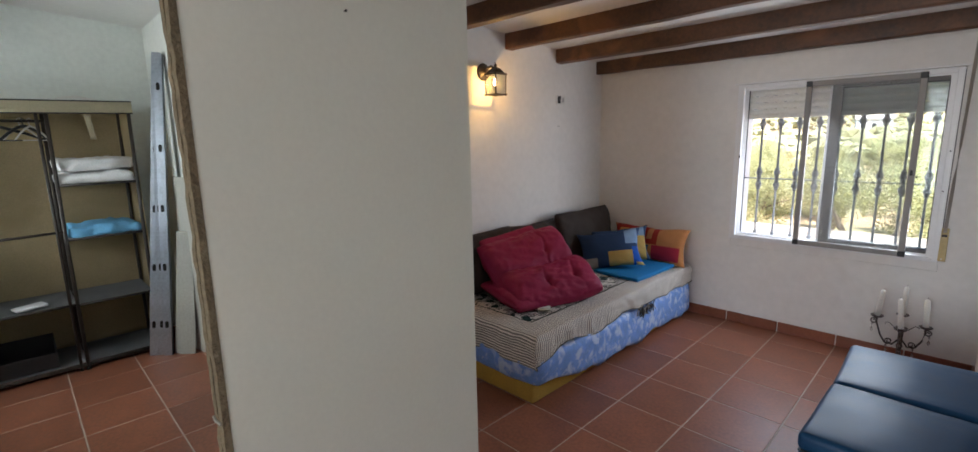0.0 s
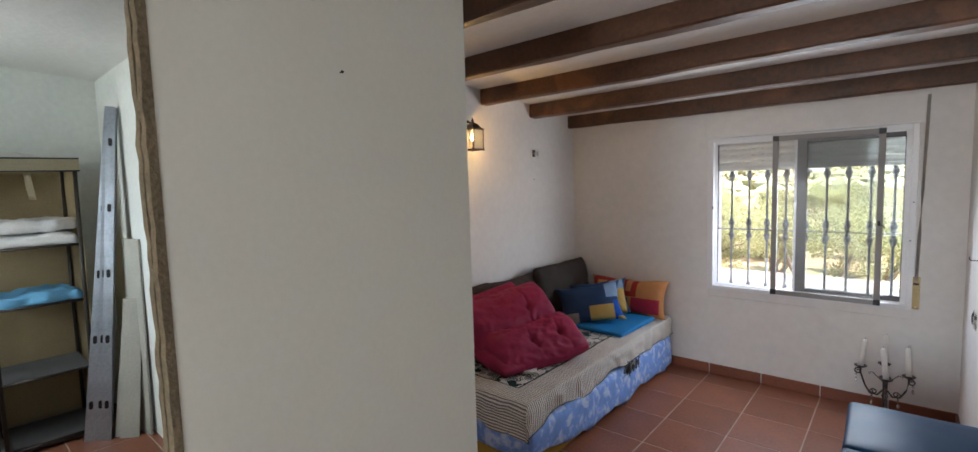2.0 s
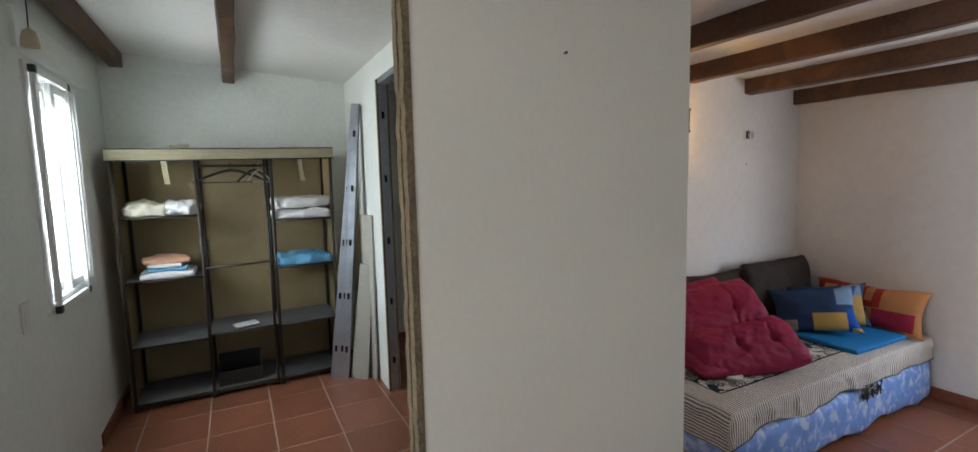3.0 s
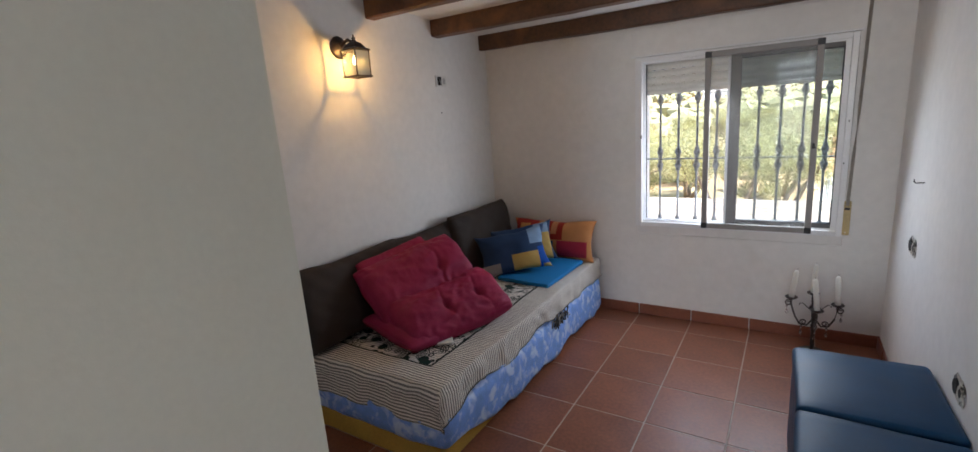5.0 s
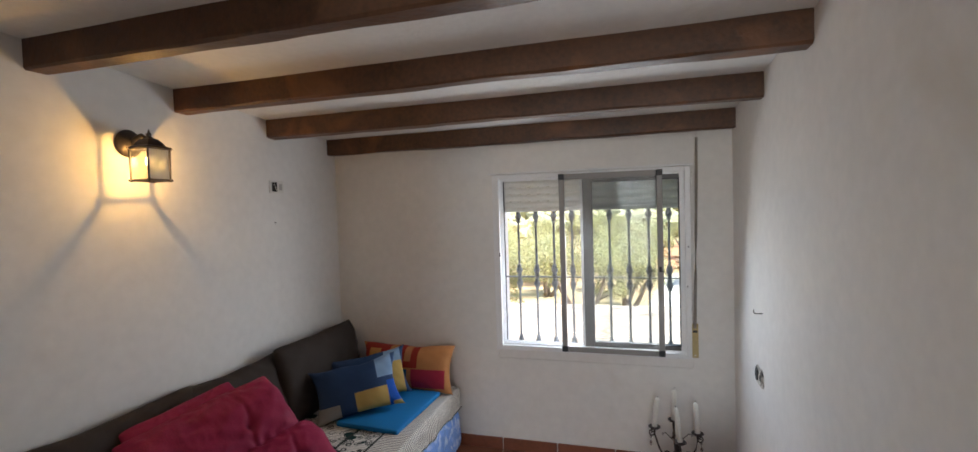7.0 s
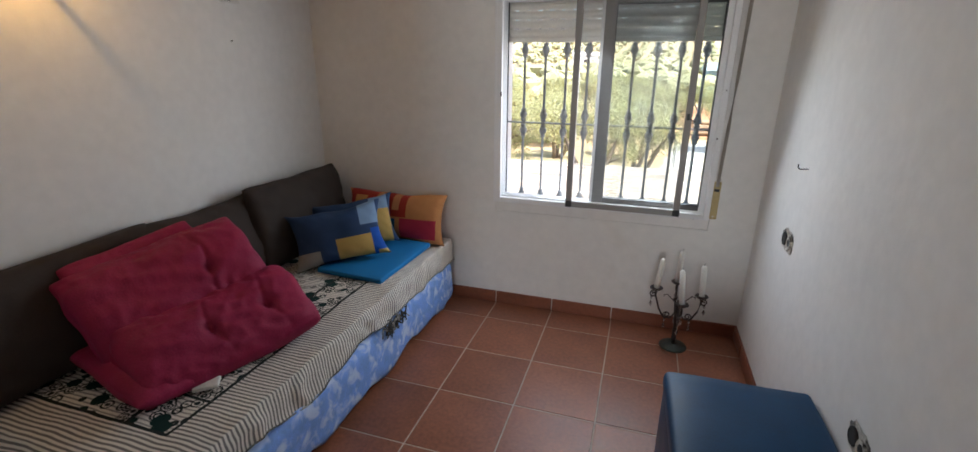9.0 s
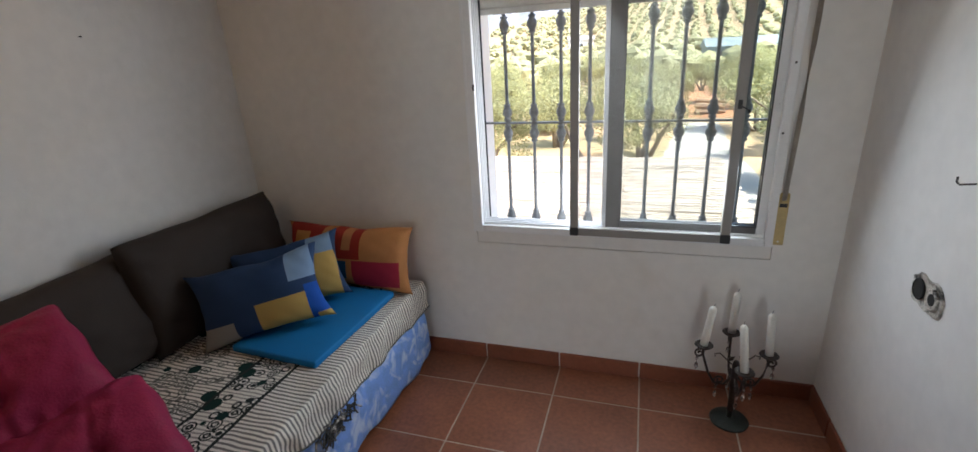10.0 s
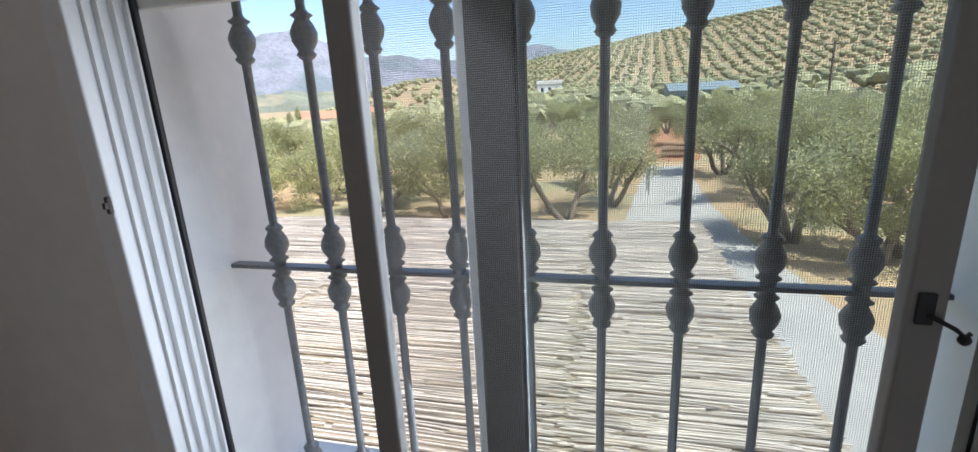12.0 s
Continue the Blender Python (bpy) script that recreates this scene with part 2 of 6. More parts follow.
slab_wall("wall_back", "y", YW - 0.6, YW - 0.5, WX, XL - 0.1, 0.0, (ceil_z(4.5) + 0.02,) * 2, [], plaster, "white plaster wall")
bm = bmesh.new()
vs = [bm.verts.new((x, y, ceil_z(y) + dz)) for dz in (0.0, 0.2) for x, y in ((WX - 0.3, SY - 0.3), (XR + 0.35, SY - 0.3), (XR + 0.35, YW + 0.34), (WX - 0.3, YW + 0.34))]
for f in ((0, 1, 2, 3), (7, 6, 5, 4), (0, 4, 5, 1), (1, 5, 6, 2), (2, 6, 7, 3), (3, 7, 4, 0)):
    bm.faces.new([vs[i] for i in f])
structure("ceiling", bm, ceiling_paint, "white sloping plaster ceiling")


def beam(y, x0, x1, seed, w=0.078, h=0.105):
    """A rough-hewn beam along x with wavering edges."""
    rnd = random.Random(seed)
    bm = bmesh.new()
    n = 26
    loops = []
    z1 = ceil_z(y + w / 2) + 0.02
    z0 = ceil_z(y) - h
    for i in range(n + 1):
        x = x0 + (x1 - x0) * i / n
        q = lambda k: 0.007 * noise.noise(Vector((x * 2.3, seed * 7.1, k * 3.7))) + rnd.uniform(-0.0012, 0.0012)
        c = 0.008 + 0.005 * noise.noise(Vector((x * 5, seed, 9)))
        pr = [(y + q(1), z1), (y + q(1), z0 + c + q(2)), (y + c + q(1), z0 + q(2)), (y + w - c + q(3), z0 + q(4)), (y + w + q(3), z0 + c + q(4)), (y + w + q(3), z1)]
        loops.append([bm.verts.new((x, a, b)) for a, b in pr])
    for p, r in zip(loops, loops[1:]):
        for k in range(5):
            bm.faces.new((p[k], p[k + 1], r[k + 1], r[k]))
    bm.faces.new(loops[0])
    bm.faces.new(loops[-1][::-1])
    return thing("ceiling_beam", bm, beam_wood, "rough dark-stained wooden beam under the white ceiling", "beam", "ceiling beams")


for i in range(5):
    beam(5.025 - 0.572 * i, XL, XR, i + 1)
for i in range(5, 12):
    beam(5.025 - 0.572 * i, PX, XR, i + 1)
beam(1.24, WX, PX - 0.1, 31, h=0.115)
beam(0.56, WX, PX - 0.1, 32, h=0.1)
beam(3.0, WX, XL - 0.1, 33)


# ---- cloth and other materials of the bedroom ----
def coords(N, L):
    tc = N.new("ShaderNodeTexCoord")
    s = N.new("ShaderNodeSeparateXYZ")
    L.new(tc.outputs["Object"], s.inputs[0])
    return tc, s.outputs[0], s.outputs[1], s.outputs[2]


def patch(N, L, u, v, u0, u1, v0, v1):
    """1 inside a rectangle of local coordinates."""
    a = math_node(N, L, "COMPARE", u, (u0 + u1) / 2, (u1 - u0) / 2)
    b = math_node(N, L, "COMPARE", v, (v0 + v1) / 2, (v1 - v0) / 2)
    return math_node(N, L, "MULTIPLY", a, b)


def patched(name, base, patches, rough=0.85):
    """Cloth with sewn patches: (u0, u1, v0, v1, colour) on the local x and z."""
    m = mat(name, base, rough, spread=0.06, scale=9, fine=260, bump=0.25, depth=0.0015, spec=0.2)
    N, L, b = graph(m)
    col = base_of(m)
    tc, x, y, z = coords(N, L)
    for u0, u1, v0, v1, c in patches:
        col = blend(N, L, patch(N, L, x, z, u0, u1, v0, v1), col, c)
    L.new(col, b.inputs["Base Color"])
    return m


def spread_material():
    """Cream cotton with dark stripes across, and a printed panel with bands of flowers."""
    m = mat("striped_bedspread", (0.80, 0.75, 0.67), 0.9, spread=0.05, scale=8, fine=240, bump=0.3, depth=0.002, spec=0.15)
    N, L, b = graph(m)
    cream = base_of(m)
    tc = N.new("ShaderNodeTexCoord")
    sp = N.new("ShaderNodeSeparateXYZ")
    L.new(tc.outputs["UV"], sp.inputs[0])
    x, y = sp.outputs[0], sp.outputs[1]
    dark = (0.028, 0.035, 0.032)
    nz = N.new("ShaderNodeTexNoise")
    nz.inputs["Scale"].default_value = 7.0
    L.new(tc.outputs["UV"], nz.inputs["Vector"])
    yy = math_node(N, L, "ADD", y, math_node(N, L, "MULTIPLY", nz.outputs[0], 0.012))
    st = math_node(N, L, "SINE", math_node(N, L, "MULTIPLY", yy, 2 * math.pi / 0.0155))
    stripe = math_node(N, L, "GREATER_THAN", st, 0.1)
    col = blend(N, L, math_node(N, L, "MULTIPLY", stripe, 0.78), cream, (0.06, 0.055, 0.055))
    # the printed panel
    inner = math_node(N, L, "MULTIPLY", math_node(N, L, "LESS_THAN", x, -1.735), math_node(N, L, "GREATER_THAN", y, 3.28))
    thin = math_node(N, L, "GREATER_THAN", st, 0.35)
    field = blend(N, L, math_node(N, L, "MULTIPLY", thin, 0.75), cream, dark)
    band = math_node(N, L, "MAXIMUM", math_node(N, L, "GREATER_THAN", x, -1.90), math_node(N, L, "LESS_THAN", y, 3.44))
    field = blend(N, L, math_node(N, L, "MULTIPLY", band, 0.25), field, cream)
    vo = N.new("ShaderNodeTexVoronoi")
    vo.inputs["Scale"].default_value = 23
    L.new(tc.outputs["UV"], vo.inputs["Vector"])
    ring = math_node(N, L, "SINE", math_node(N, L, "MULTIPLY", vo.outputs["Distance"], 30.0))
    flower = math_node(N, L, "MULTIPLY", math_node(N, L, "GREATER_THAN", ring, -0.05), math_node(N, L, "LESS_THAN", vo.outputs["Distance"], 0.58))
    field = blend(N, L, math_node(N, L, "MULTIPLY", flower, math_node(N, L, "MAXIMUM", band, 0.75)), field, dark)
    v2 = N.new("ShaderNodeTexVoronoi")
    v2.inputs["Scale"].default_value = 10.5
    L.new(tc.outputs["UV"], v2.inputs["Vector"])
    heart = math_node(N, L, "LESS_THAN", v2.outputs["Distance"], 0.30)
    field = blend(N, L, heart, field, (0.012, 0.035, 0.03))
    line = math_node(N, L, "MAXIMUM", math_node(N, L, "MAXIMUM", patch(N, L, x, y, -1.748, -1.735, 3.2, 6), patch(N, L, x, y, -1.91, -1.898, 3.2, 6)),
                     math_node(N, L, "MAXIMUM", patch(N, L, y, x, 3.28, 3.292, -3, -1.735), patch(N, L, y, x, 3.435, 3.446, -3, -1.735)))
    field = blend(N, L, line, field, dark)
    col = blend(N, L, inner, col, field)
    L.new(col, b.inputs["Base Color"])
    return m


brown_cloth = mat("dark_brown_cloth", (0.042, 0.032, 0.027), 0.8, spread=0.1, scale=5, fine=240, bump=0.3, depth=0.002, spec=0.25)
crimson = mat("crimson_quilt_cloth", (0.30, 0.018, 0.066), 0.62, spread=0.1, scale=6, fine=160, bump=0.4, depth=0.004, spec=0.25)
yellow_foam = mat("yellow_foam", (0.52, 0.33, 0.06), 0.95, spread=0.1, scale=6, fine=140, bump=0.5, depth=0.003)
pad_blue = mat("bright_blue_cloth", (0.010, 0.17, 0.42), 0.7, spread=0.06, scale=6, fine=200, bump=0.2, depth=0.001, spec=0.3)
# black leatherette with the blue sky's sheen put into the base colour
leather = mat("sky_sheen_black_leatherette", (0.008, 0.050, 0.120), 0.42, spread=0.12, scale=10, fine=180, bump=0.2, depth=0.001, spec=0.22)
candle_wax = mat("white_candle_wax", (0.78, 0.76, 0.70), 0.45, spread=0.03, scale=12, fine=80)
brass = mat("yellowed_plastic", (0.50, 0.38, 0.17), 0.4, spread=0.08, scale=12, fine=80)
belt_cloth = mat("grey_shutter_belt", (0.40, 0.365, 0.32), 0.9, spread=0.1, scale=30, fine=200)
cream_plastic = mat("white_switch_plastic", (0.72, 0.70, 0.66), 0.4, spread=0.02)
hole_dark = mat("open_wall_box", (0.015, 0.014, 0.013), 0.8, spread=0.2)
torn_plaster = mat("broken_plaster", (0.55, 0.52, 0.46), 0.95, spread=0.2, scale=40, fine=160, bump=0.9, depth=0.006, stain=(0.06, 0.055, 0.05), stain_at=0.52)
crystal = bpy.data.materials.new("glass_drops")
crystal.use_nodes = True
graph(crystal)[2].inputs["Transmission Weight"].default_value = 0.9
graph(crystal)[2].inputs["Roughness"].default_value = 0.05
mattress_cloth = mat("blue_floral_mattress", (0.20, 0.37, 0.80), 0.6, spread=0.12, scale=26, fine=220, bump=0.4, depth=0.003, stain=(0.58, 0.70, 0.92), stain_at=0.5)
spread_cloth = spread_material()


def glass_material(name, tint, fog):
    m = bpy.data.materials.new(name)
    m.use_nodes = True
    N, L = m.node_tree.nodes, m.node_tree.links
    out = N["Material Output"]
    tr, gl, mx = N.new("ShaderNodeBsdfTransparent"), N.new("ShaderNodeBsdfGlossy"), N.new("ShaderNodeMixShader")
    tr.inputs[0].default_value = (*tint, 1)
    gl.inputs["Roughness"].default_value = 0.03
    mx.inputs[0].default_value = fog
    L.new(tr.outputs[0], mx.inputs[1])
    L.new(gl.outputs[0], mx.inputs[2])
    L.new(mx.outputs[0], out.inputs["Surface"])
    return m


pane_glass = glass_material("window_glass", (0.955, 0.975, 0.97), 0.006)
lamp_glass = glass_material("lantern_glass", (0.85, 0.86, 0.84), 0.05)
gN, gL = lamp_glass.node_tree.nodes, lamp_glass.node_tree.links
frost, fmix = gN.new("ShaderNodeBsdfTranslucent"), gN.new("ShaderNodeMixShader")
frost.inputs[0].default_value = (0.8, 0.8, 0.78, 1)
frost2, fmix2 = gN.new("ShaderNodeBsdfDiffuse"), gN.new("ShaderNodeMixShader")
frost2.inputs[0].default_value = (0.42, 0.43, 0.43, 1)
fmix.inputs[0].default_value, fmix2.inputs[0].default_value = 0.02, 0.90
old = gN["Material Output"].inputs["Surface"].links[0].from_socket
gL.new(old, fmix.inputs[1])
gL.new(frost.outputs[0], fmix.inputs[2])
gL.new(fmix.outputs[0], fmix2.inputs[1])
gL.new(frost2.outputs[0], fmix2.inputs[2])
gL.new(fmix2.outputs[0], gN["Material Output"].inputs["Surface"])
clear_pane = glass_material("clear_lantern_glass", (0.93, 0.93, 0.9), 0.05)


def net_material():
    """Insect net: fine crossing threads, open between."""
    m = bpy.data.materials.new("insect_net")
    m.use_nodes = True
    N, L = m.node_tree.nodes, m.node_tree.links
    out, b = N["Material Output"], N["Principled BSDF"]
    b.inputs["Base Color"].default_value = (0.46, 0.47, 0.47, 1)
    tc, x, y, z = coords(N, L)
    k = 2 * math.pi / 0.0023
    a = math_node(N, L, "GREATER_THAN", math_node(N, L, "SINE", math_node(N, L, "MULTIPLY", x, k)), 0.89)
    c = math_node(N, L, "GREATER_THAN", math_node(N, L, "SINE", math_node(N, L, "MULTIPLY", z, k)), 0.89)
    th = math_node(N, L, "MAXIMUM", a, c)
    tr, mx = N.new("ShaderNodeBsdfTransparent"), N.new("ShaderNodeMixShader")
    L.new(th, mx.inputs[0])
    L.new(tr.outputs[0], mx.inputs[1])
    L.new(b.outputs[0], mx.inputs[2])
    L.new(mx.outputs[0], out.inputs["Surface"])
    return m


net = net_material()

# ---- the window ----
def ring_frame(bm, x0, x1, z0, z1, y0, y1, w, bev=0.003):
    box(bm, x0, y0, z0, x0 + w, y1, z1, bev)
    box(bm, x1 - w, y0, z0, x1, y1, z1, bev)
    box(bm, x0 + w, y0, z1 - w, x1 - w, y1, z1, bev)
    box(bm, x0 + w, y0, z0, x1 - w, y1, z0 + w, bev)
    return bm


# grey aluminium, darkened further: the sash's backlit shade is in the colour
sash_gray_backlit = mat("backlit_grey_sash_aluminium", (0.105, 0.097, 0.092), 0.45, 0.1, spread=0.05, scale=8, fine=90, bump=0.05, depth=0.001)
win = holder("window_1", pose(0, 0, 0), "white aluminium sliding window, slid half open", "window", "", "structure")
fx0, fx1, fz0, fz1 = WIN[0] + 0.003, WIN[1] - 0.003, 0.658, 1.772
bm = ring_frame(bmesh.new(), fx0, fx1, fz0, fz1, 5.104, 5.128, 0.03)
ring_frame(bm, fx0 + 0.004, fx1 - 0.004, fz0 + 0.004, fz1 - 0.004, 5.128, 5.195, 0.022)
for yy in (5.128, 5.149, 5.172, 5.192):   # the tracks
    box(bm, fx0 + 0.026, yy - 0.002, fz0 + 0.026, fx1 - 0.026, yy + 0.002, fz0 + 0.040)
    box(bm, fx0 + 0.026, yy - 0.002, fz1 - 0.040, fx1 - 0.026, yy + 0.002, fz1 - 0.026)
    box(bm, fx0 + 0.026, yy - 0.002, fz0 + 0.04, fx0 + 0.036, yy + 0.002, fz1 - 0.04)
box(bm, fx0 - 0.013, 5.106, fz0 - 0.002, fx0 + 0.002, 5.1185, fz1, 0.003)
part("window_frame", bm, alu_white, win)
part("window_sill", B(WIN[0] + 0.001, 5.124, 0.601, WIN[1] - 0.001, 5.20, 0.656, bev=0.003), plaster, win)

for x0, x1 in ((WIN[0] + 0.002, fx0 + 0.041), (fx1 - 0.041, WIN[1] - 0.002)):
    part("shutter_guide", B(x0, 5.197, fz0 + 0.006, x1, 5.205, fz1 - 0.006, bev=0.002), black_plastic, win, "dark shutter guide")


def sash(x0, x1, y0, y1, w, m):
    z0, z1, h, wr = fz0 + 0.03, fz1 - 0.03, 0.036, 0.034
    bm = B(x0, y0, z0, x0 + w, y1, z1, bev=0.004)
    box(bm, x0 + w, y0, z0, x1 - wr, y1, z0 + h, 0.004)
    box(bm, x0 + w, y0, z1 - h, x1 - wr, y1, z1, 0.004)
    s = part("sash", bm, m, win)
    part("closing_stile", B(x1 - wr, y0, z0, x1, y1, z1, bev=0.004), alu_white, s)
    g = part("pane", B(x0 + w - 0.004, (y0 + y1) / 2 - 0.002, z0 + h - 0.004, x1 - wr + 0.004, (y0 + y1) / 2 + 0.002, z1 - h + 0.004), pane_glass, s)
    g.visible_shadow = False
    sl = bmesh.new()
    ring_frame(sl, x0 + w - 0.004, x1 - wr + 0.004, z0 + h - 0.004, z1 - h + 0.004, y0 + 0.001, y1 - 0.001, 0.007, 0.0)
    part("rubber_seal", sl, black_plastic, s)
    return s


s1 = sash(-0.757, fx1 - 0.024, 5.131, 5.147, 0.056, sash_gray_backlit)
s2 = sash(-0.775, fx1 - 0.024, 5.153, 5.170, 0.05, alu_white)
bm = lathe(bmesh.new(), [(0.009, 0), (0.009, 0.012)], 10, pose(-0.186, 5.131, 1.255, 90))
lathe(bm, [(0.009, 0), (0.009, 0.012)], 10, pose(-0.186, 5.131, 1.155, 90))
box(bm, -0.189, 5.117, 1.155, -0.183, 5.121, 1.255)
part("pull_handle", bm, alu_white, win, "small white pull handle")
bm = lathe(bmesh.new(), [(0.004, 0), (0.003, 0.004)], 8, pose(-0.162, 5.104, 1.31, 90))
lathe(bm, [(0.004, 0), (0.003, 0.004)], 8, pose(-0.170, 5.104, 1.08, 90))
part("screw", bm, iron, win)
bm = B(-1.283, 5.098, 1.255, -1.276, 5.105, 1.280, bev=0.002)
box(bm, -1.282, 5.094, 1.263, -1.277, 5.099, 1.272)
part("latch_catch", bm, iron, win, "small dark metal latch catch")

screen = holder("insect_screen", pose(-0.596, 5.09, 0.672), "grey aluminium insect screen with black corners on the window", "insect screen")
sx, sz = 0.298, 1.086
for x in (-sx + 0.017, sx - 0.017):
    part("stile", B(x - 0.0165, -0.011, 0.034, x + 0.0165, 0.011, sz - 0.034, bev=0.003), alu_gray, screen)
for z in (0.017, sz - 0.017):
    part("rail", B(-sx + 0.034, -0.011, z - 0.0165, sx - 0.034, 0.011, z + 0.0165, bev=0.003), alu_gray, screen)
    for x in (-sx + 0.017, sx - 0.017):
        part("corner_piece", B(x - 0.0175, -0.0125, z - 0.0175, x + 0.0175, 0.0125, z + 0.0175, bev=0.003), black_plastic, screen, "black plastic corner piece")
bm = bmesh.new()
vs = [bm.verts.new(p) for p in ((-sx + 0.03, 0.003, 0.03), (sx - 0.03, 0.003, 0.03), (sx - 0.03, 0.003, sz - 0.03), (-sx + 0.03, 0.003, sz - 0.03))]
bm.faces.new(vs)
part("net", bm, net, screen, "fine grey insect net")
bm = B(sx - 0.026, -0.015, 0.495, sx - 0.012, -0.011, 0.526, bev=0.001)
tube(bm, [(sx - 0.018, -0.015, 0.506), (sx - 0.010, -0.020, 0.502), (sx + 0.000, -0.024, 0.497), (sx + 0.008, -0.024, 0.490), (sx + 0.012, -0.024, 0.494)], 0.0022, 6)
lathe(bm, [(0.002, 0), (0.005, 0.002), (0.005, 0.006), (0.002, 0.008)], 8, pose(sx + 0.008, -0.020, 0.487, 90))
part("hook_latch", bm, black_plastic, screen, "small black hook latch")

shut = holder("roller_shutter", pose(0, 0, 0), "cream roller shutter pulled up over the window", "shutter")
z = 1.535
bm = B(-1.290, 5.206, z, -0.166, 5.222, z + 0.022, bev=0.003)
lathe(bm, [(0.006, 0), (0.006, 0.006)], 8, pose(-1.19, 5.206, z + 0.011, 90))
part("end_bar", bm, shutter_pvc, shut)
slat_bm = bmesh.new()
n = 5
for i in range(n):
    a0, a1 = i / n, (i + 1) / n
    for_y = [(math.sin(a * math.pi) * 0.008, a * 0.040) for a in (a0, a1)]
    vs = [slat_bm.verts.new((x, -for_y[k][0], for_y[k][1])) for x, k in ((-0.56, 0), (0.56, 0), (0.56, 1), (-0.56, 1))]
    slat_bm.faces.new(vs)
for k in range(18):
    box(slat_bm, -0.55 + k * 0.062, -0.0012, 0.0405, -0.55 + k * 0.062 + 0.04, 0.0012, 0.0455)
box(slat_bm, -0.56, -0.001, -0.002, 0.56, 0.006, 0.002)
box(slat_bm, -0.56, -0.001, 0.038, 0.56, 0.006, 0.0412)
slat_me = mesh_of("slat", slat_bm, shutter_pvc, True)
for i in range(6):
    o = new("slat", slat_me)
    o.parent, o.location = shut, (-0.728, 5.215, z + 0.024 + i * 0.0455)

boxp = thing("shutter_box_panel", B(-1.343, 5.112, 1.785, -0.105, 5.128, 1.952, bev=0.004), plaster, "white painted shutter box panel above the window", "panel")
thing("panel_ledge", B(-1.343, 5.096, 1.774, -0.128, 5.113, 1.785, bev=0.002), alu_white, "thin white ledge under the shutter box", "ledge")
belt = holder("shutter_belt", pose(-0.128, 5.098, 0.0), "grey shutter belt running into a yellowed winder", "shutter belt")
bm = bmesh.new()
prev = None
for i in range(41):
    s = i / 40
    zz = 1.93 - s * (1.93 - 0.84)
    tw = radians(85) * math.exp(-((s - 0.62) / 0.10) ** 2) + radians(35) * math.exp(-((s - 0.38) / 0.12) ** 2)
    bow = 0.014 * math.sin(math.pi * s)
    dx, dy = 0.008 * math.cos(tw), 0.008 * math.sin(tw)
    row = [bm.verts.new((0.015 - 0.022 * s + dx, -bow - dy + 0.004, zz)), bm.verts.new((0.015 - 0.022 * s - dx, -bow + dy + 0.004, zz))]
    if prev:
        bm.faces.new((prev[0], prev[1], row[1], row[0]))
    prev = row
bmesh.ops.solidify(bm, geom=bm.faces[:], thickness=0.0015)
part("strap", bm, belt_cloth, belt)
bm = B(-0.026, 0.006, 0.668, 0.012, 0.0215, 0.866, bev=0.004)
part("winder_plate", bm, brass, belt, "yellowed plastic winder plate")
part("winder_slot", B(-0.019, 0.0035, 0.815, 0.006, 0.0065, 0.829, bev=0.001), black_plastic, belt)
bm = lathe(bmesh.new(), [(0.004, 0), (0.003, 0.003)], 8, pose(-0.007, 0.006, 0.683, 90))
part("screw", bm, cream_plastic, belt)

grille = holder("window_grille", pose(0, 5.335, 0), "dark wrought-iron window bars with turned bulbs", "window bars")
r0 = 0.0076


def bulb(z, up, k=1.3):
    s = 1.12 if up else -1.12
    return [(0.0088 * k, z), (0.014 * k, z + s * 0.004), (0.0088 * k, z + s * 0.009), (0.0135 * k, z + s * 0.018), (0.017 * k, z + s * 0.028), (0.0155 * k, z + s * 0.040), (0.0095 * k, z + s * 0.053), (0.0125 * k, z + s * 0.058), (0.0095 * k, z + s * 0.063), (r0, z + s * 0.066)]


def bar_mesh():
    rings = [(r0, 0.612)] + bulb(0.625, True) + bulb(1.085, False)[::-1] + bulb(1.106, True) + bulb(1.535, False)[::-1] + [(r0, 1.54), (r0, 1.79)]
    return mesh_of("bar", lathe(bmesh.new(), rings, 12), bar_iron, True)


bm_bar = bar_mesh()
for i in range(9):
    o = new("bar", bm_bar)
    o.parent, o.location = grille, (-1.207 + 0.1197 * i, 0, 0)
for nm, zz in (("middle_rail", 1.0955), ("bottom_rail", 0.617), ("top_rail", 1.762)):
    part(nm, B(-1.315, -0.011, zz - 0.004, -0.14, 0.011, zz + 0.004, bev=0.001), bar_iron, grille)

# ---- wall lamp ----
lamp = holder("wall_lantern", pose(XL, 3.645, 1.875), "black iron wall lantern with glass panes, lit", "wall lamp")
bm = lathe(bmesh.new(), [(0.004, 0.001), (0.056, 0.001), (0.058, 0.006), (0.05, 0.014), (0.034, 0.019), (0.02, 0.03), (0.006, 0.032)], 24, pose(0, 0.01, 0, 0, 90, 0))
part("wall_plate", bm, iron, lamp, smooth=True)
bm = tube(bmesh.new(), [(0.025, 0.008, 0.0), (0.05, 0.006, 0.018), (0.085, 0.003, 0.028), (0.115, 0.0, 0.012), (0.129, 0.0, -0.002)], 0.009, 8)
part("arm", bm, iron, lamp, smooth=True)
cx, hw, zb, zt = 0.129, 0.046, -0.158, -0.030
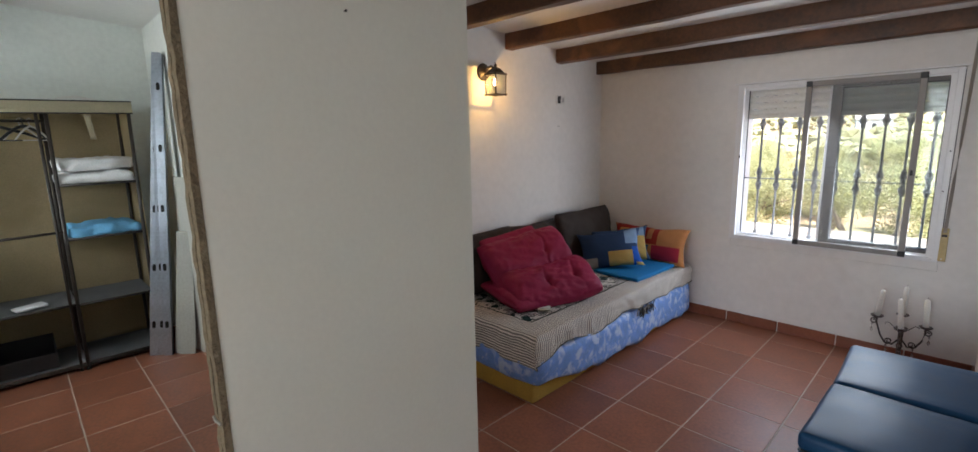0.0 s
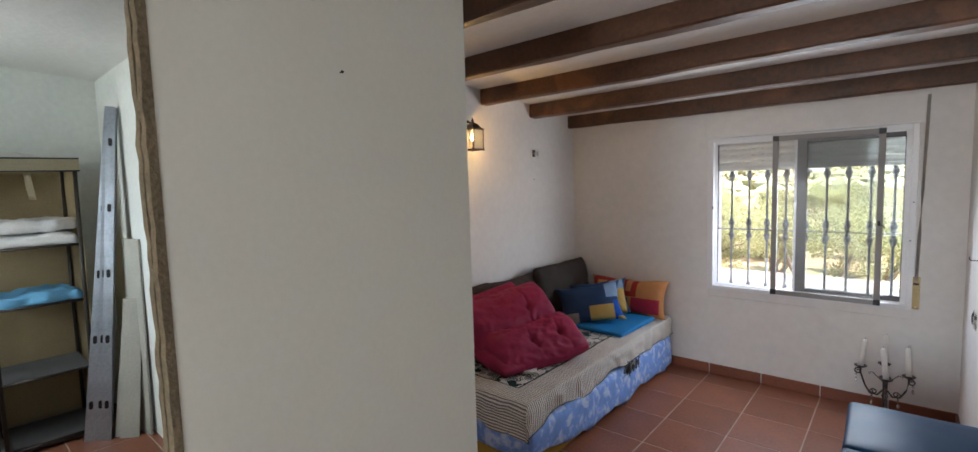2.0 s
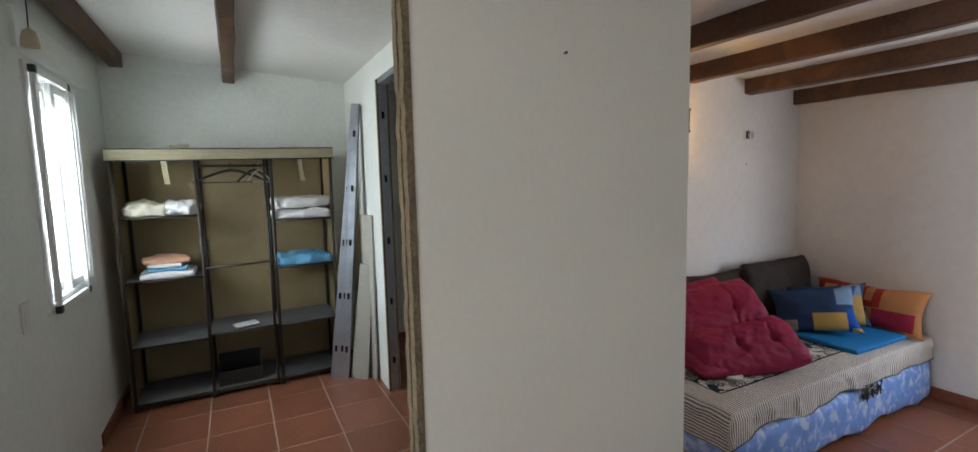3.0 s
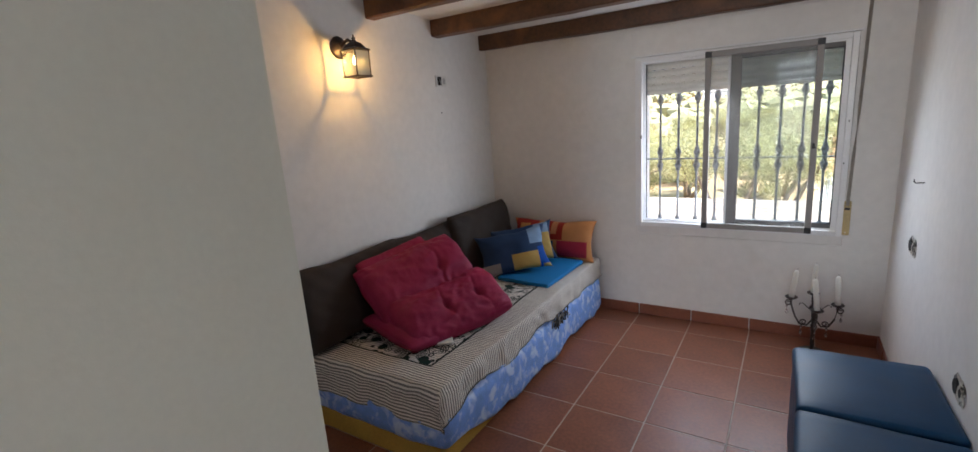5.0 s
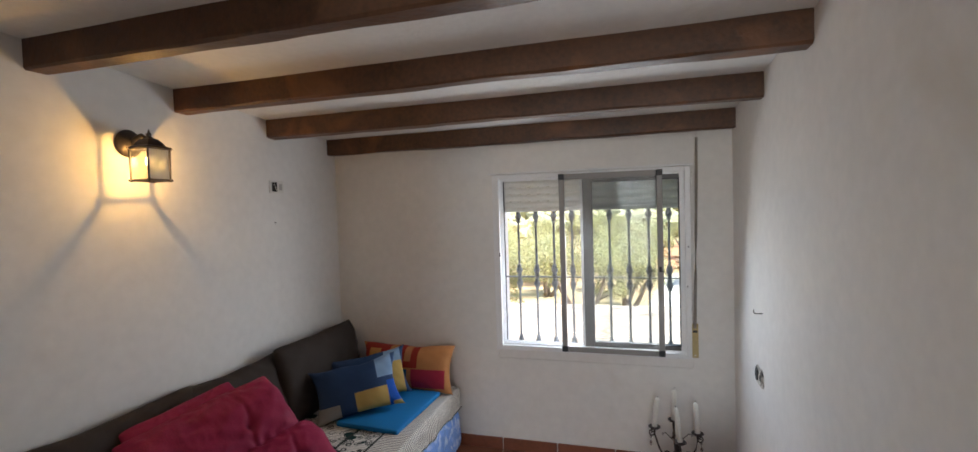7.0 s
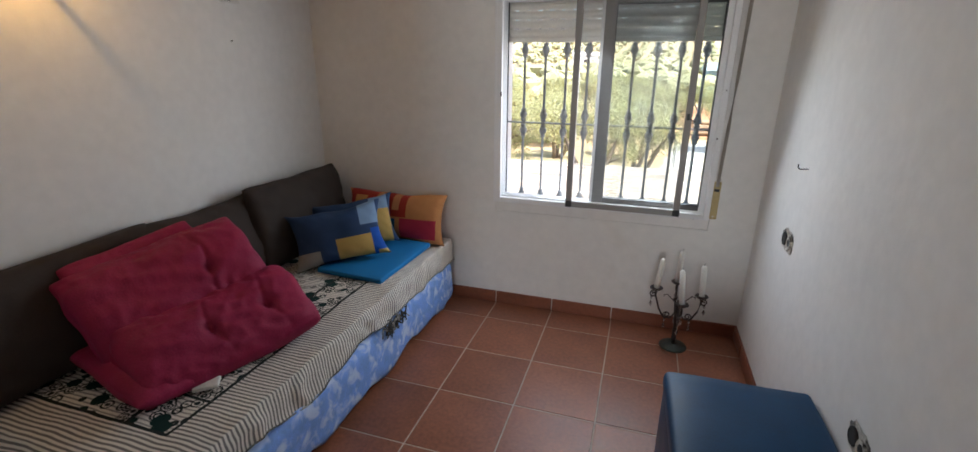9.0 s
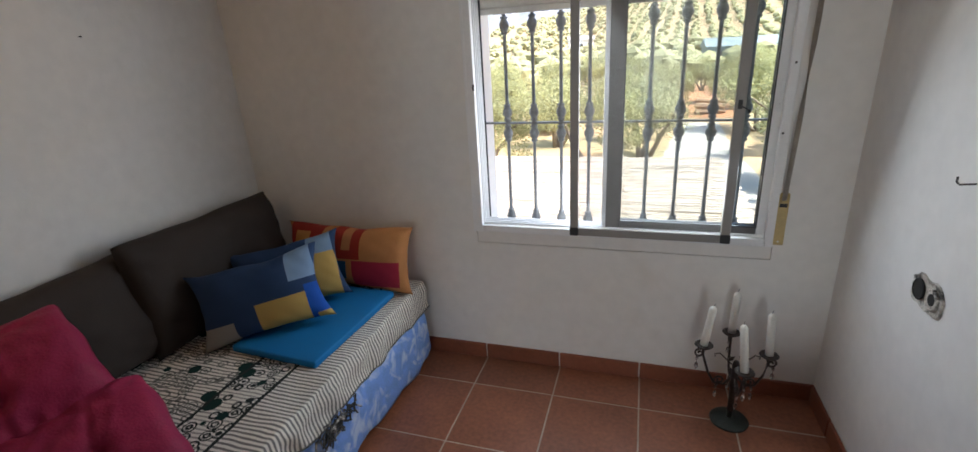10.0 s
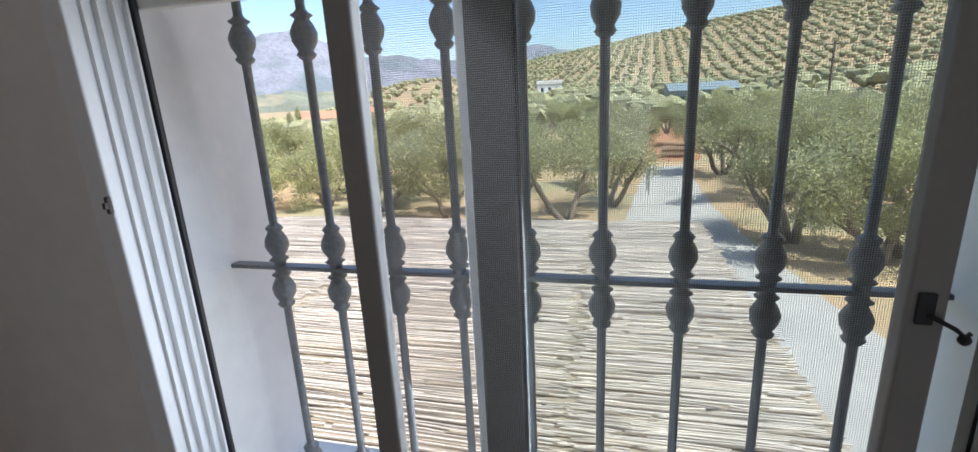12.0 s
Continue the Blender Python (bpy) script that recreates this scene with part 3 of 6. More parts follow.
for sx_ in (-1, 1):
    for sy_ in (-1, 1):
        bm = tube(bmesh.new(), [(cx + sx_ * hw, sy_ * hw, zb - 0.007), (cx + sx_ * hw * 1.04, sy_ * hw * 1.04, zt + 0.008)], 0.0042, 6)
        part("post", bm, iron, lamp)
for a in range(2):
    for s in (-1, 1):
        for zz in (zb, zt):
            q = [(cx + (s * hw if a else -hw - 0.01), (-hw - 0.01 if a else s * hw), zz), (cx + (s * hw if a else hw + 0.01), (hw + 0.01 if a else s * hw), zz)]
            part("rim_bar", tube(bmesh.new(), q, 0.0052, 6), iron, lamp)
        pb = B(cx + (s * hw - 0.001 if a else -hw), (-hw if a else s * hw - 0.001), zb, cx + (s * hw + 0.001 if a else hw), (hw if a else s * hw + 0.001), zt)
        g = part("pane", pb, lamp_glass if a and s > 0 else clear_pane, lamp, "grey frosted lantern glass" if a and s > 0 else "clear lantern glass")
        g.visible_shadow = False
bm = lathe(bmesh.new(), [(0.078, 0.0), (0.074, 0.006), (0.055, 0.012), (0.044, 0.026), (0.03, 0.038), (0.014, 0.044), (0.007, 0.052), (0.011, 0.058), (0.004, 0.068), (0.002, 0.078)], 4, pose(cx, 0, zt, 0, 0, 45))
part("roof", bm, iron, lamp)
bulb_glow = bpy.data.materials.new("warm_bulb")
bulb_glow.use_nodes = True
graph(bulb_glow)[2].inputs["Emission Color"].default_value = (1.0, 0.62, 0.25, 1)
graph(bulb_glow)[2].inputs["Emission Strength"].default_value = 8.0
bm = lathe(bmesh.new(), [(0.004, -0.05), (0.013, -0.042), (0.017, -0.03), (0.013, -0.014), (0.007, -0.004), (0.006, 0.0)], 14, pose(cx, 0, -0.052))
bo = part("bulb", bm, bulb_glow, lamp, "glowing warm bulb", smooth=True)
bo.visible_shadow = False
part("socket", lathe(bmesh.new(), [(0.008, -0.002), (0.008, 0.022)], 10, pose(cx, 0, -0.052)), cream_plastic, lamp)
glow = new("lantern_light", bpy.data.lights.new("lantern_light", "POINT"))
glow.data.energy, glow.data.color, glow.data.shadow_soft_size = 0.58, (1.0, 0.53, 0.12), 0.006
glow.location = (XL + cx + 0.02, 3.645, 1.78)

# ---- fittings on the walls ----
sw = holder("wall_socket", pose(XL, 4.513, 1.726), "white double switch plate, one half open and dark", "wall socket")
part("plate", B(0.0, -0.055, -0.035, 0.007, 0.060, 0.038, bev=0.002), cream_plastic, sw)
part("open_box", B(0.006, -0.038, -0.026, 0.0085, 0.002, 0.028, bev=0.001), hole_dark, sw, "dark open switch box")
part("cable_end", tube(bmesh.new(), [(0.008, -0.02, 0.02), (0.012, -0.015, 0.0), (0.009, -0.006, -0.02)], 0.002, 5), cream_plastic, sw)
part("rocker", B(0.006, 0.018, -0.018, 0.010, 0.044, 0.02, bev=0.002), mat("grey_rocker", (0.45, 0.44, 0.42), 0.4), sw)


def nail(x, y, z, rz, name="nail", label="small dark nail in the plaster"):
    bm = lathe(bmesh.new(), [(0.0016, -0.002), (0.0016, 0.008), (0.0034, 0.008), (0.003, 0.010)], 8)
    return thing(name, bm, iron, label, "nail", at=pose(x, y, z, 0, 90, rz))


nail(XL, 4.49, 1.52, 0)
nail(PX, 1.885, 1.725, 0)
bm = tube(bmesh.new(), [(0.0, 0, 0), (-0.030, 0, -0.002), (-0.036, 0, 0.004), (-0.036, 0, 0.016)], 0.0022, 6)
thing("wall_hook", bm, iron, "small bent metal hook in the plaster", "hook", at=pose(XR, 4.515, 1.062, 0, 0, 0))
thing("wall_hook", tube(bmesh.new(), [(0.0, 0, 0), (-0.034, 0, 0.002), (-0.040, 0, 0.006), (-0.041, 0, 0.018)], 0.0026, 6), iron, "small bent metal hook in the plaster", "hook", at=pose(XR, 2.88, 1.035, 0, 0, 4))


def open_box(y, z, w, h, name_label, rz=0):
    """A raw double wall box with crumbled plaster round it."""
    ob = holder("wall_box", pose(XR, y, z, 0, 0, 180), name_label, "wall box")
    rnd = random.Random(int(y * 100))
    bm = bmesh.new()
    ring = []
    for i in range(26):
        a = 2 * math.pi * i / 26
        k = 1 + rnd.uniform(-0.10, 0.12)
        sup = (abs(math.cos(a)) ** 4 + abs(math.sin(a)) ** 4) ** -0.25
        ring.append(((w * 0.5 + 0.004) * k * sup * math.cos(a), (h * 0.5 + 0.004) * k * sup * math.sin(a)))
    out = [bm.verts.new((0.001, p, q)) for p, q in ring]
    mid = [bm.verts.new((0.005, p * 0.93, q * 0.93)) for p, q in ring]
    inn = [bm.verts.new((0.0025, p * 0.72, q * 0.72)) for p, q in ring]
    for P, Q in ((out, mid), (mid, inn)):
        for i in range(26):
            bm.faces.new((P[i], P[(i + 1) % 26], Q[(i + 1) % 26], Q[i]))
    bm.faces.new(inn)
    part("crumbled_edge", bm, torn_plaster, ob)
    for s in (-1, 1):
        bm = lathe(bmesh.new(), [(h * 0.36, 0.0), (h * 0.37, 0.004), (h * 0.33, 0.006), (h * 0.30, 0.004)], 20, pose(0.003, s * w * 0.24, 0, 0, 90, 0))
        part("box_rim", bm, torn_plaster if s > 0 else hole_dark, ob)
        part("box_hollow", lathe(bmesh.new(), [(h * 0.22, 0), (h * 0.2, 0.003)], 14, pose(0.0045, s * w * 0.24, 0, 0, 90, 0)), hole_dark, ob)
    return ob


open_box(4.575, 0.76, 0.130, 0.076, "raw double wall box with crumbled plaster edges")
open_box(2.83, 0.745, 0.10, 0.075, "raw wall box with grey crumbled plaster")
open_box(3.70, 0.525, 0.105, 0.07, "dark open wall box just above the stool")

# ---- bed ----
bed = holder("bed", pose(0, 0, 0), "low bed of a blue mattress on a yellow foam base", "bed")
BX1, BY0, BY1 = -1.575, 3.13, 5.06


def soft_box(x0, y0, z0, x1, y1, z1, bev, amp, seed, cuts=26):
    """A padded block with a wavering surface."""
    bm = B(x0, y0, z0, x1, y1, z1)
    bmesh.ops.bevel(bm, geom=bm.edges[:], offset=bev, segments=4, profile=0.5, affect="EDGES")
    bmesh.ops.subdivide_edges(bm, edges=[e for e in bm.edges if e.calc_length() > 0.1], cuts=cuts, use_grid_fill=True)
    bmesh.ops.triangulate(bm, faces=[f for f in bm.faces if len(f.verts) > 4])
    bm.normal_update()
    for v in bm.verts:
        p = v.co * 5 + Vector((seed, 0, 0))
        v.co += v.normal * amp * (noise.noise(p) + 0.5 * noise.noise(p * 2.7))
        v.co.z = max(v.co.z, z0)
    return bm


part("foam_base", soft_box(XL + 0.03, BY0 + 0.01, 0.0, BX1 - 0.035, BY1 - 0.02, 0.112, 0.012, 0.004, 3), yellow_foam, bed, "yellow foam block", True)
mb = soft_box(XL + 0.02, BY0, 0.104, BX1 + 0.012, BY1, 0.272, 0.04, 0.014, 8)
for v in mb.verts:   # the long side hangs down over the foam, lower towards the far end
    side = min(1.0, max(0.0, (v.co.x - (BX1 - 0.05)) / 0.05))
    down = min(1.0, max(0.0, (v.co.y - 3.16) / 0.55))
    low = 1.0 - min(1.0, max(0.0, (v.co.z - 0.10) / 0.16))
    v.co.z -= 0.088 * side * down * low
    v.co.x += 0.012 * side * low * down
part("mattress", mb, mattress_cloth, bed, "blue floral mattress with rounded edges", True)
part("upper_mattress", soft_box(XL + 0.025, BY0 + 0.03, 0.262, BX1 - 0.02, BY1 - 0.02, 0.385, 0.03, 0.006, 5), yellow_foam, bed, "", True)


def bedspread():
    bm = bmesh.new()
    nx, ny = 74, 150
    x0, x1, y0, y1 = XL + 0.03, BX1 + 0.145, BY0 - 0.16, BY1 + 0.02
    grid, flat = [], {}
    for j in range(ny + 1):
        row = []
        for i in range(nx + 1):
            x, y = x0 + (x1 - x0) * i / nx, y0 + (y1 - y0) * j / ny
            over = 0.145 * (0.78 + 0.28 * noise.noise(Vector((0, y * 3.1, 2))) + 0.25 * max(0, 1 - (y - y0) / 0.5))
            ex = max(0.0, x - (BX1 - 0.01)) * over / 0.145
            ey = max(0.0, (BY0 + 0.02) - y)
            e = max(ex, ey)
            fold = noise.noise(Vector((x * 9, y * 9, 1.3)))
            fine = noise.noise(Vector((x * 26, y * 22, 5)))
            px = min(x, BX1 - 0.01) + (0.012 + 0.03 * e + 0.006 * math.sin(y * 26 + 4 * fold)) * min(1, ex / 0.04)
            py = max(y, BY0 + 0.02) - (0.018 + 0.05 * e + 0.006 * math.sin(x * 24 + 4 * fold)) * min(1, ey / 0.04)
            soft = min(e, 0.02)
            z = 0.398 - max(0, e - 0.006) - 0.25 * soft + 0.006 * fold * (1 if e == 0 else 0.3) + 0.0025 * fine
            row.append(bm.verts.new((px, py, z)))
            flat[row[-1]] = (x, y)
        grid.append(row)
    for j in range(ny):
        for i in range(nx):
            bm.faces.new((grid[j][i], grid[j][i + 1], grid[j + 1][i + 1], grid[j + 1][i]))
    uv = bm.loops.layers.uv.new("cloth")
    for f in bm.faces:
        for lp in f.loops:
            lp[uv].uv = flat[lp.vert]
    hem = [grid[j][nx].co.copy() + Vector((0.003, 0, 0)) for j in range(0, ny + 1, 2)]
    ob = holder("bedspread", pose(0, 0, 0), "rumpled cream bedspread with dark stripes and flowered panel", "bedspread")
    part("cloth", bm, spread_cloth, ob, "", True)
    part("hem", tube(bmesh.new(), hem, 0.0028, 6), hem_cloth, ob, "dark frayed hem", True)
    return ob


fringe_cloth = mat("black_white_fringe", (0.05, 0.05, 0.05), 0.9, spread=0.3, scale=40, fine=200, stain=(0.6, 0.58, 0.54), stain_at=0.52)
hem_cloth = mat("dark_hem", (0.10, 0.095, 0.09), 0.9, spread=0.3, scale=30, fine=200, stain=(0.5, 0.47, 0.42), stain_at=0.55)
cover = bedspread()
bm = bmesh.new()
for k in range(60):
    rnd = random.Random(k)
    p = Vector((BX1 + 0.018, 4.30 + rnd.gauss(0, 0.05), 0.262 + rnd.gauss(0, 0.012)))
    tube(bm, [p, p + Vector((rnd.uniform(0.0, 0.012), rnd.uniform(-0.03, 0.03), rnd.uniform(-0.03, 0.01))), p + Vector((rnd.uniform(-0.005, 0.01), rnd.uniform(-0.04, 0.04), rnd.uniform(-0.05, -0.01)))], 0.003, 5)
part("fringe", bm, fringe_cloth, cover, "knot of dark and white fringe")


# ---- pillows ----
def pillow_bm(w, h, t, seed, n=28, corner=0.12, wrinkle=0.006, flat=0.52, sag=0.0, soft=0.0):
    """A stuffed cushion standing on its lower edge, face towards -y, local origin in the middle of the lower edge."""
    bm = bmesh.new()
    sides = []
    for side in (-1, 1):
        g = []
        for j in range(n + 1):
            row = []
            for i in range(n + 1):
                u, v = 2 * i / n - 1, 2 * j / n - 1
                ex = (1 - abs(u) ** 2.6) * (1 - abs(v) ** 2.6)
                th = t / 2 * max(ex, 0.0) ** flat
                inx = 1 - corner * (1 - v * v) * abs(u) ** 4 * 0.6
                inz = 1 - corner * (1 - u * u) * abs(v) ** 4 * 0.6
                x, z = u * w / 2 * inx, (v * inz + 1) * h / 2
                if soft and v > 0:
                    x, z = x * math.sqrt(1 - soft * v ** 4), z - soft * 0.5 * h * u ** 6 * v
                p = Vector((x * 7 + seed * 3, z * 7, side * 2.0))
                wr = wrinkle * (noise.noise(p) + 0.6 * noise.noise(p * 2.6)) * min(1, ex * 4)
                crease = 0.4 * wrinkle * math.sin((u * 3 + v * 2 + seed) * 7 + 4 * noise.noise(p * 0.7)) * (1 - ex) * min(1, ex * 6)
                z += -sag * (1 - u * u) * (v + 1) / 2 + 0.01 * noise.noise(Vector((u * 2, v * 2, seed)))
                row.append(bm.verts.new((x, side * (th + wr + crease), z)))
            g.append(row)
        sides.append(g)
    for s, g in enumerate(sides):
        for j in range(n):
            for i in range(n):
                q = (g[j][i], g[j][i + 1], g[j + 1][i + 1], g[j + 1][i])
                bm.faces.new(q if s == 0 else q[::-1])
    bmesh.ops.remove_doubles(bm, verts=bm.verts, dist=0.0035)
    return bm


def pillow(name, m, label, at, w, h, t, seed, **k):
    return thing(name, pillow_bm(w, h, t, seed, **k), m, label, "cushion", at=at, smooth=True)


# dark back cushions, leaning on the bed wall; local -y turned to +x
for y, w, h, rx, off, sd in ((3.47, 0.77, 0.428, -13, 0.15, 1), (4.10, 0.72, 0.418, -14, 0.155, 2), (4.655, 0.76, 0.458, -10, 0.20, 3)):
    c = pillow("back_cushion", brown_cloth, "dark brown cloth back cushion leaning on the wall", pose(XL + off, y, 0.398, 0, 0, 90) @ pose(0, 0, 0, rx), w, h, 0.15, sd, flat=0.32, corner=0.07, wrinkle=0.014, sag=0.012, soft=0.07)
    c["group"] = "back cushions"

blue = (0.028, 0.056, 0.125)
gold, pale, bluelight, silver = (0.50, 0.33, 0.10), (0.33, 0.31, 0.28), (0.015, 0.08, 0.36), (0.20, 0.30, 0.44)
denim = patched("patched_blue_cloth", blue, [(-0.26, -0.10, -0.1, 0.085, pale), (-0.015, 0.165, 0.015, 0.125, gold), (0.165, 0.26, -0.01, 0.15, bluelight), (0.12, 0.215, 0.175, 0.30, silver), (0.185, 0.26, -0.1, 0.03, gold)])
pillow("blue_cushion", denim, "blue cushion with gold and grey sewn patches", pose(-1.945, 4.495, 0.425, 0, 0, 34) @ pose(0, 0, 0, -22, -8, 0), 0.49, 0.30, 0.15, 11, wrinkle=0.008, corner=0.24)
denim2 = patched("patched_blue_cloth_two", blue, [(0.05, 0.20, -0.02, 0.20, gold), (0.20, 0.26, 0.0, 0.1, blue), (0.10, 0.20, 0.20, 0.3, silver)])
pillow("blue_cushion", denim2, "blue cushion with a gold patch behind the other", pose(-1.985, 4.70, 0.424, 0, 0, 30) @ pose(0, 0, 0, -22, -8, 0), 0.47, 0.29, 0.13, 12, wrinkle=0.008, corner=0.24)
red = (0.33, 0.035, 0.025)
orange = patched("patched_orange_cloth", (0.52, 0.235, 0.09), [(-0.31, -0.10, 0.14, 0.31, red), (-0.255, -0.165, 0.19, 0.262, (0.55, 0.27, 0.09)), (-0.04, 0.11, 0.15, 0.32, red), (0.015, 0.062, 0.19, 0.32, (0.50, 0.21, 0.09)), (0.07, 0.29, 0.03, 0.145, (0.38, 0.03, 0.06)), (-0.02, 0.04, 0.06, 0.14, (0.02, 0.10, 0.22))])
pillow("orange_cushion", orange, "orange cushion with red patches against the wall", pose(-1.905, 4.955, 0.398, 0, 0, -3) @ pose(0, 0, 0, -14, -1, 0), 0.68, 0.30, 0.16, 14, wrinkle=0.007, corner=0.16)
pad = soft_box(-0.19, -0.265, 0.0, 0.19, 0.265, 0.028, 0.008, 0.0015, 4, 8)
thing("seat_pad", pad, pad_blue, "flat bright blue foam pad on the bedspread", "seat pad", at=pose(-1.84, 4.645, 0.402, 1.0, 0.5, -3), smooth=True)


def folded_layer(length, width, thick, seed, tufts):
    """A puffed fold of quilt: along x, its width along z, with rounded fold edges, seams and puckers."""
    bm = bmesh.new()
    n, k = 110, 84
    loops = []
    for i in range(n + 1):
        u = 2 * i / n - 1
        end_t = max(0.0, 1 - abs(u) ** 7) ** 0.45
        end_w = max(0.0, 1 - abs(u) ** 12) ** 0.35
        loop = []
        for j in range(k):
            a = 2 * math.pi * j / k
            c, s = math.cos(a), math.sin(a)
            cz = math.copysign(abs(c) ** 0.92, c)
            cy = math.copysign(abs(s) ** 0.80, s)
            q = Vector((u * 0.9 + seed * 4.3, cz * 1.5, cy * 1.1))
            swell = 1 + 0.16 * noise.noise(q * 1.1) + 0.06 * noise.noise(q * 3.1) - 0.10 * abs(noise.noise(Vector((u * 3.2 + seed, cz * 2.2 - u * 2.0, cy)))) - 0.08 * abs(noise.noise(Vector((u * 2.6 + seed, cz * 6.5 + u * 2.5, cy * 2.0)))) - 0.05 * abs(noise.noise(q * 8.0))
            seam = 0.0
            for tu in tufts:
                d = u - tu - 0.06 * math.sin(3 * cz + seed)
                seam += 0.07 * math.exp(-(d / 0.03) ** 2) * max(0.0, 1 - abs(cz)) ** 0.4
                seam += 0.30 * math.exp(-(d / 0.07) ** 2 - ((cz + 0.15) / 0.13) ** 2)
            pucker = 0.11 * math.sin(24 * u + 9 * noise.noise(q * 2.0)) * abs(cz) ** 2.5 * (0.4 + abs(noise.noise(q * 0.9))) + 0.03 * math.sin(15 * cz + 12 * u + 5 * noise.noise(q * 1.5)) * (1 - abs(u)) ** 0.5
            wave = 0.05 * noise.noise(Vector((u * 2.0, seed, math.copysign(1.0, cz))))
            x = u * length / 2 * (1 + 0.05 * noise.noise(Vector((cz * 1.6, seed, 3))))
            y = cy * thick / 2 * end_t * (swell - seam + pucker)
            z = cz * width / 2 * (0.90 + 0.10 * end_w + wave)
            droop = -0.10 * thick * u * u
            loop.append(bm.verts.new((x, y + droop, z)))
        loops.append(loop)
    for p, q in zip(loops, loops[1:]):
        for j in range(k):
            bm.faces.new((p[j], p[(j + 1) % k], q[(j + 1) % k], q[j]))
    bm.faces.new(loops[0][::-1])
    bm.faces.new(loops[-1])
    return bm


def duvet():
    """A thick quilt folded over on itself, leaning back on the cushions."""
    base = pose(-2.05, 3.675, 0.55, 0, 0, 74)
    ob = holder("quilt", base, "crimson quilt folded into puffy layers on the bed", "quilt")
    layers = (("back_fold", pose(-0.06, 0.160, 0.140, -36, -9, 0), 0.44, 0.24, 0.10, 2, ()),
              ("upper_fold", pose(-0.010, 0.068, 0.082, -46, -9, -3), 0.60, 0.36, 0.22, 7, (0.35,)),
              ("lower_fold", pose(0.030, -0.148, -0.052, -60, -5, -6), 0.62, 0.32, 0.21, 11, (0.55, -0.1)),
              ("bottom_fold", pose(-0.030, -0.065, -0.094, -84, 0, 4), 0.59, 0.42, 0.12, 17, (0.1,)))
    for nm, m, l, w, t, sd_, tufts in layers:
        bm = folded_layer(l, w, t, sd_, tufts)
        for v in bm.verts:
            v.co = m @ v.co
            v.co.z = max(v.co.z, 0.405 - 0.55)
        part(nm, bm, crimson, ob, "", True)
    return ob


duvet()
bm = soft_box(-0.04, -0.06, 0, 0.04, 0.06, 0.018, 0.006, 0.004, 6, 6)
thing("white_cloth", bm, mat("white_cotton", (0.7, 0.68, 0.62), 0.9), "corner of white cloth under the quilt", "cloth", at=pose(-1.83, 3.515, 0.402, 0, 0, 40), smooth=True)


# ---- stools ----
def stool(at):
    ob = holder("stool", at, "square black leatherette stool with a padded top", "stool", "stools by the wall")
    bm = soft_box(-0.213, -0.235, 0.02, 0.213, 0.235, 0.385, 0.012, 0.002, 2, 4)
    part("body", bm, leather, ob, smooth=True)
    bm = soft_box(-0.218, -0.24, 0.388, 0.218, 0.24, 0.452, 0.02, 0.0025, 5, 10)
    for v in bm.verts:
        if v.co.z > 0.43:
            v.co.z += 0.010 * (1 - (v.co.x / 0.218) ** 2) * (1 - (v.co.y / 0.24) ** 2)
    part("padded_top", bm, leather, ob, smooth=True)
    part("seam", B(-0.214, -0.236, 0.384, 0.214, 0.236, 0.389), black_plastic, ob)
    for x in (-0.18, 0.18):
        for y in (-0.2, 0.2):
            part("foot", lathe(bmesh.new(), [(0.015, 0), (0.018, 0.021)], 10, pose(x, y, 0)), black_plastic, ob)
    return ob


st = stool(pose(-0.147, 3.762, 0, 0, 0, 1.5))
copy_thing(st, pose(-0.148, 3.272, 0, 0, 0, -1.2))


# ---- candelabra ----
can = holder("candelabra", pose(-0.255, 4.923, 0), "dark iron candelabra with four white candles and glass drops", "candelabra")
green_iron = mat("green_black_iron", (0.045, 0.055, 0.05), 0.45, 0.5, spread=0.2, scale=20, fine=120)
part("base", lathe(bmesh.new(), [(0.02, 0.0), (0.068, 0.0), (0.07, 0.004), (0.066, 0.009), (0.03, 0.013), (0.012, 0.02)], 28), green_iron, can, smooth=True)
part("stem", lathe(bmesh.new(), [(0.011, 0.015), (0.010, 0.05), (0.014, 0.055), (0.011, 0.06), (0.012, 0.15), (0.017, 0.165), (0.012, 0.18), (0.013, 0.255), (0.008, 0.27)], 12), iron, can, smooth=True)


def spiral(c, r, a0, turns, e1, e2, n=22):
    return [c + (e1 * math.cos(a0 + 2 * math.pi * turns * i / n) + e2 * math.sin(a0 + 2 * math.pi * turns * i / n)) * r * (1 - 0.75 * i / n) for i in range(n + 1)]


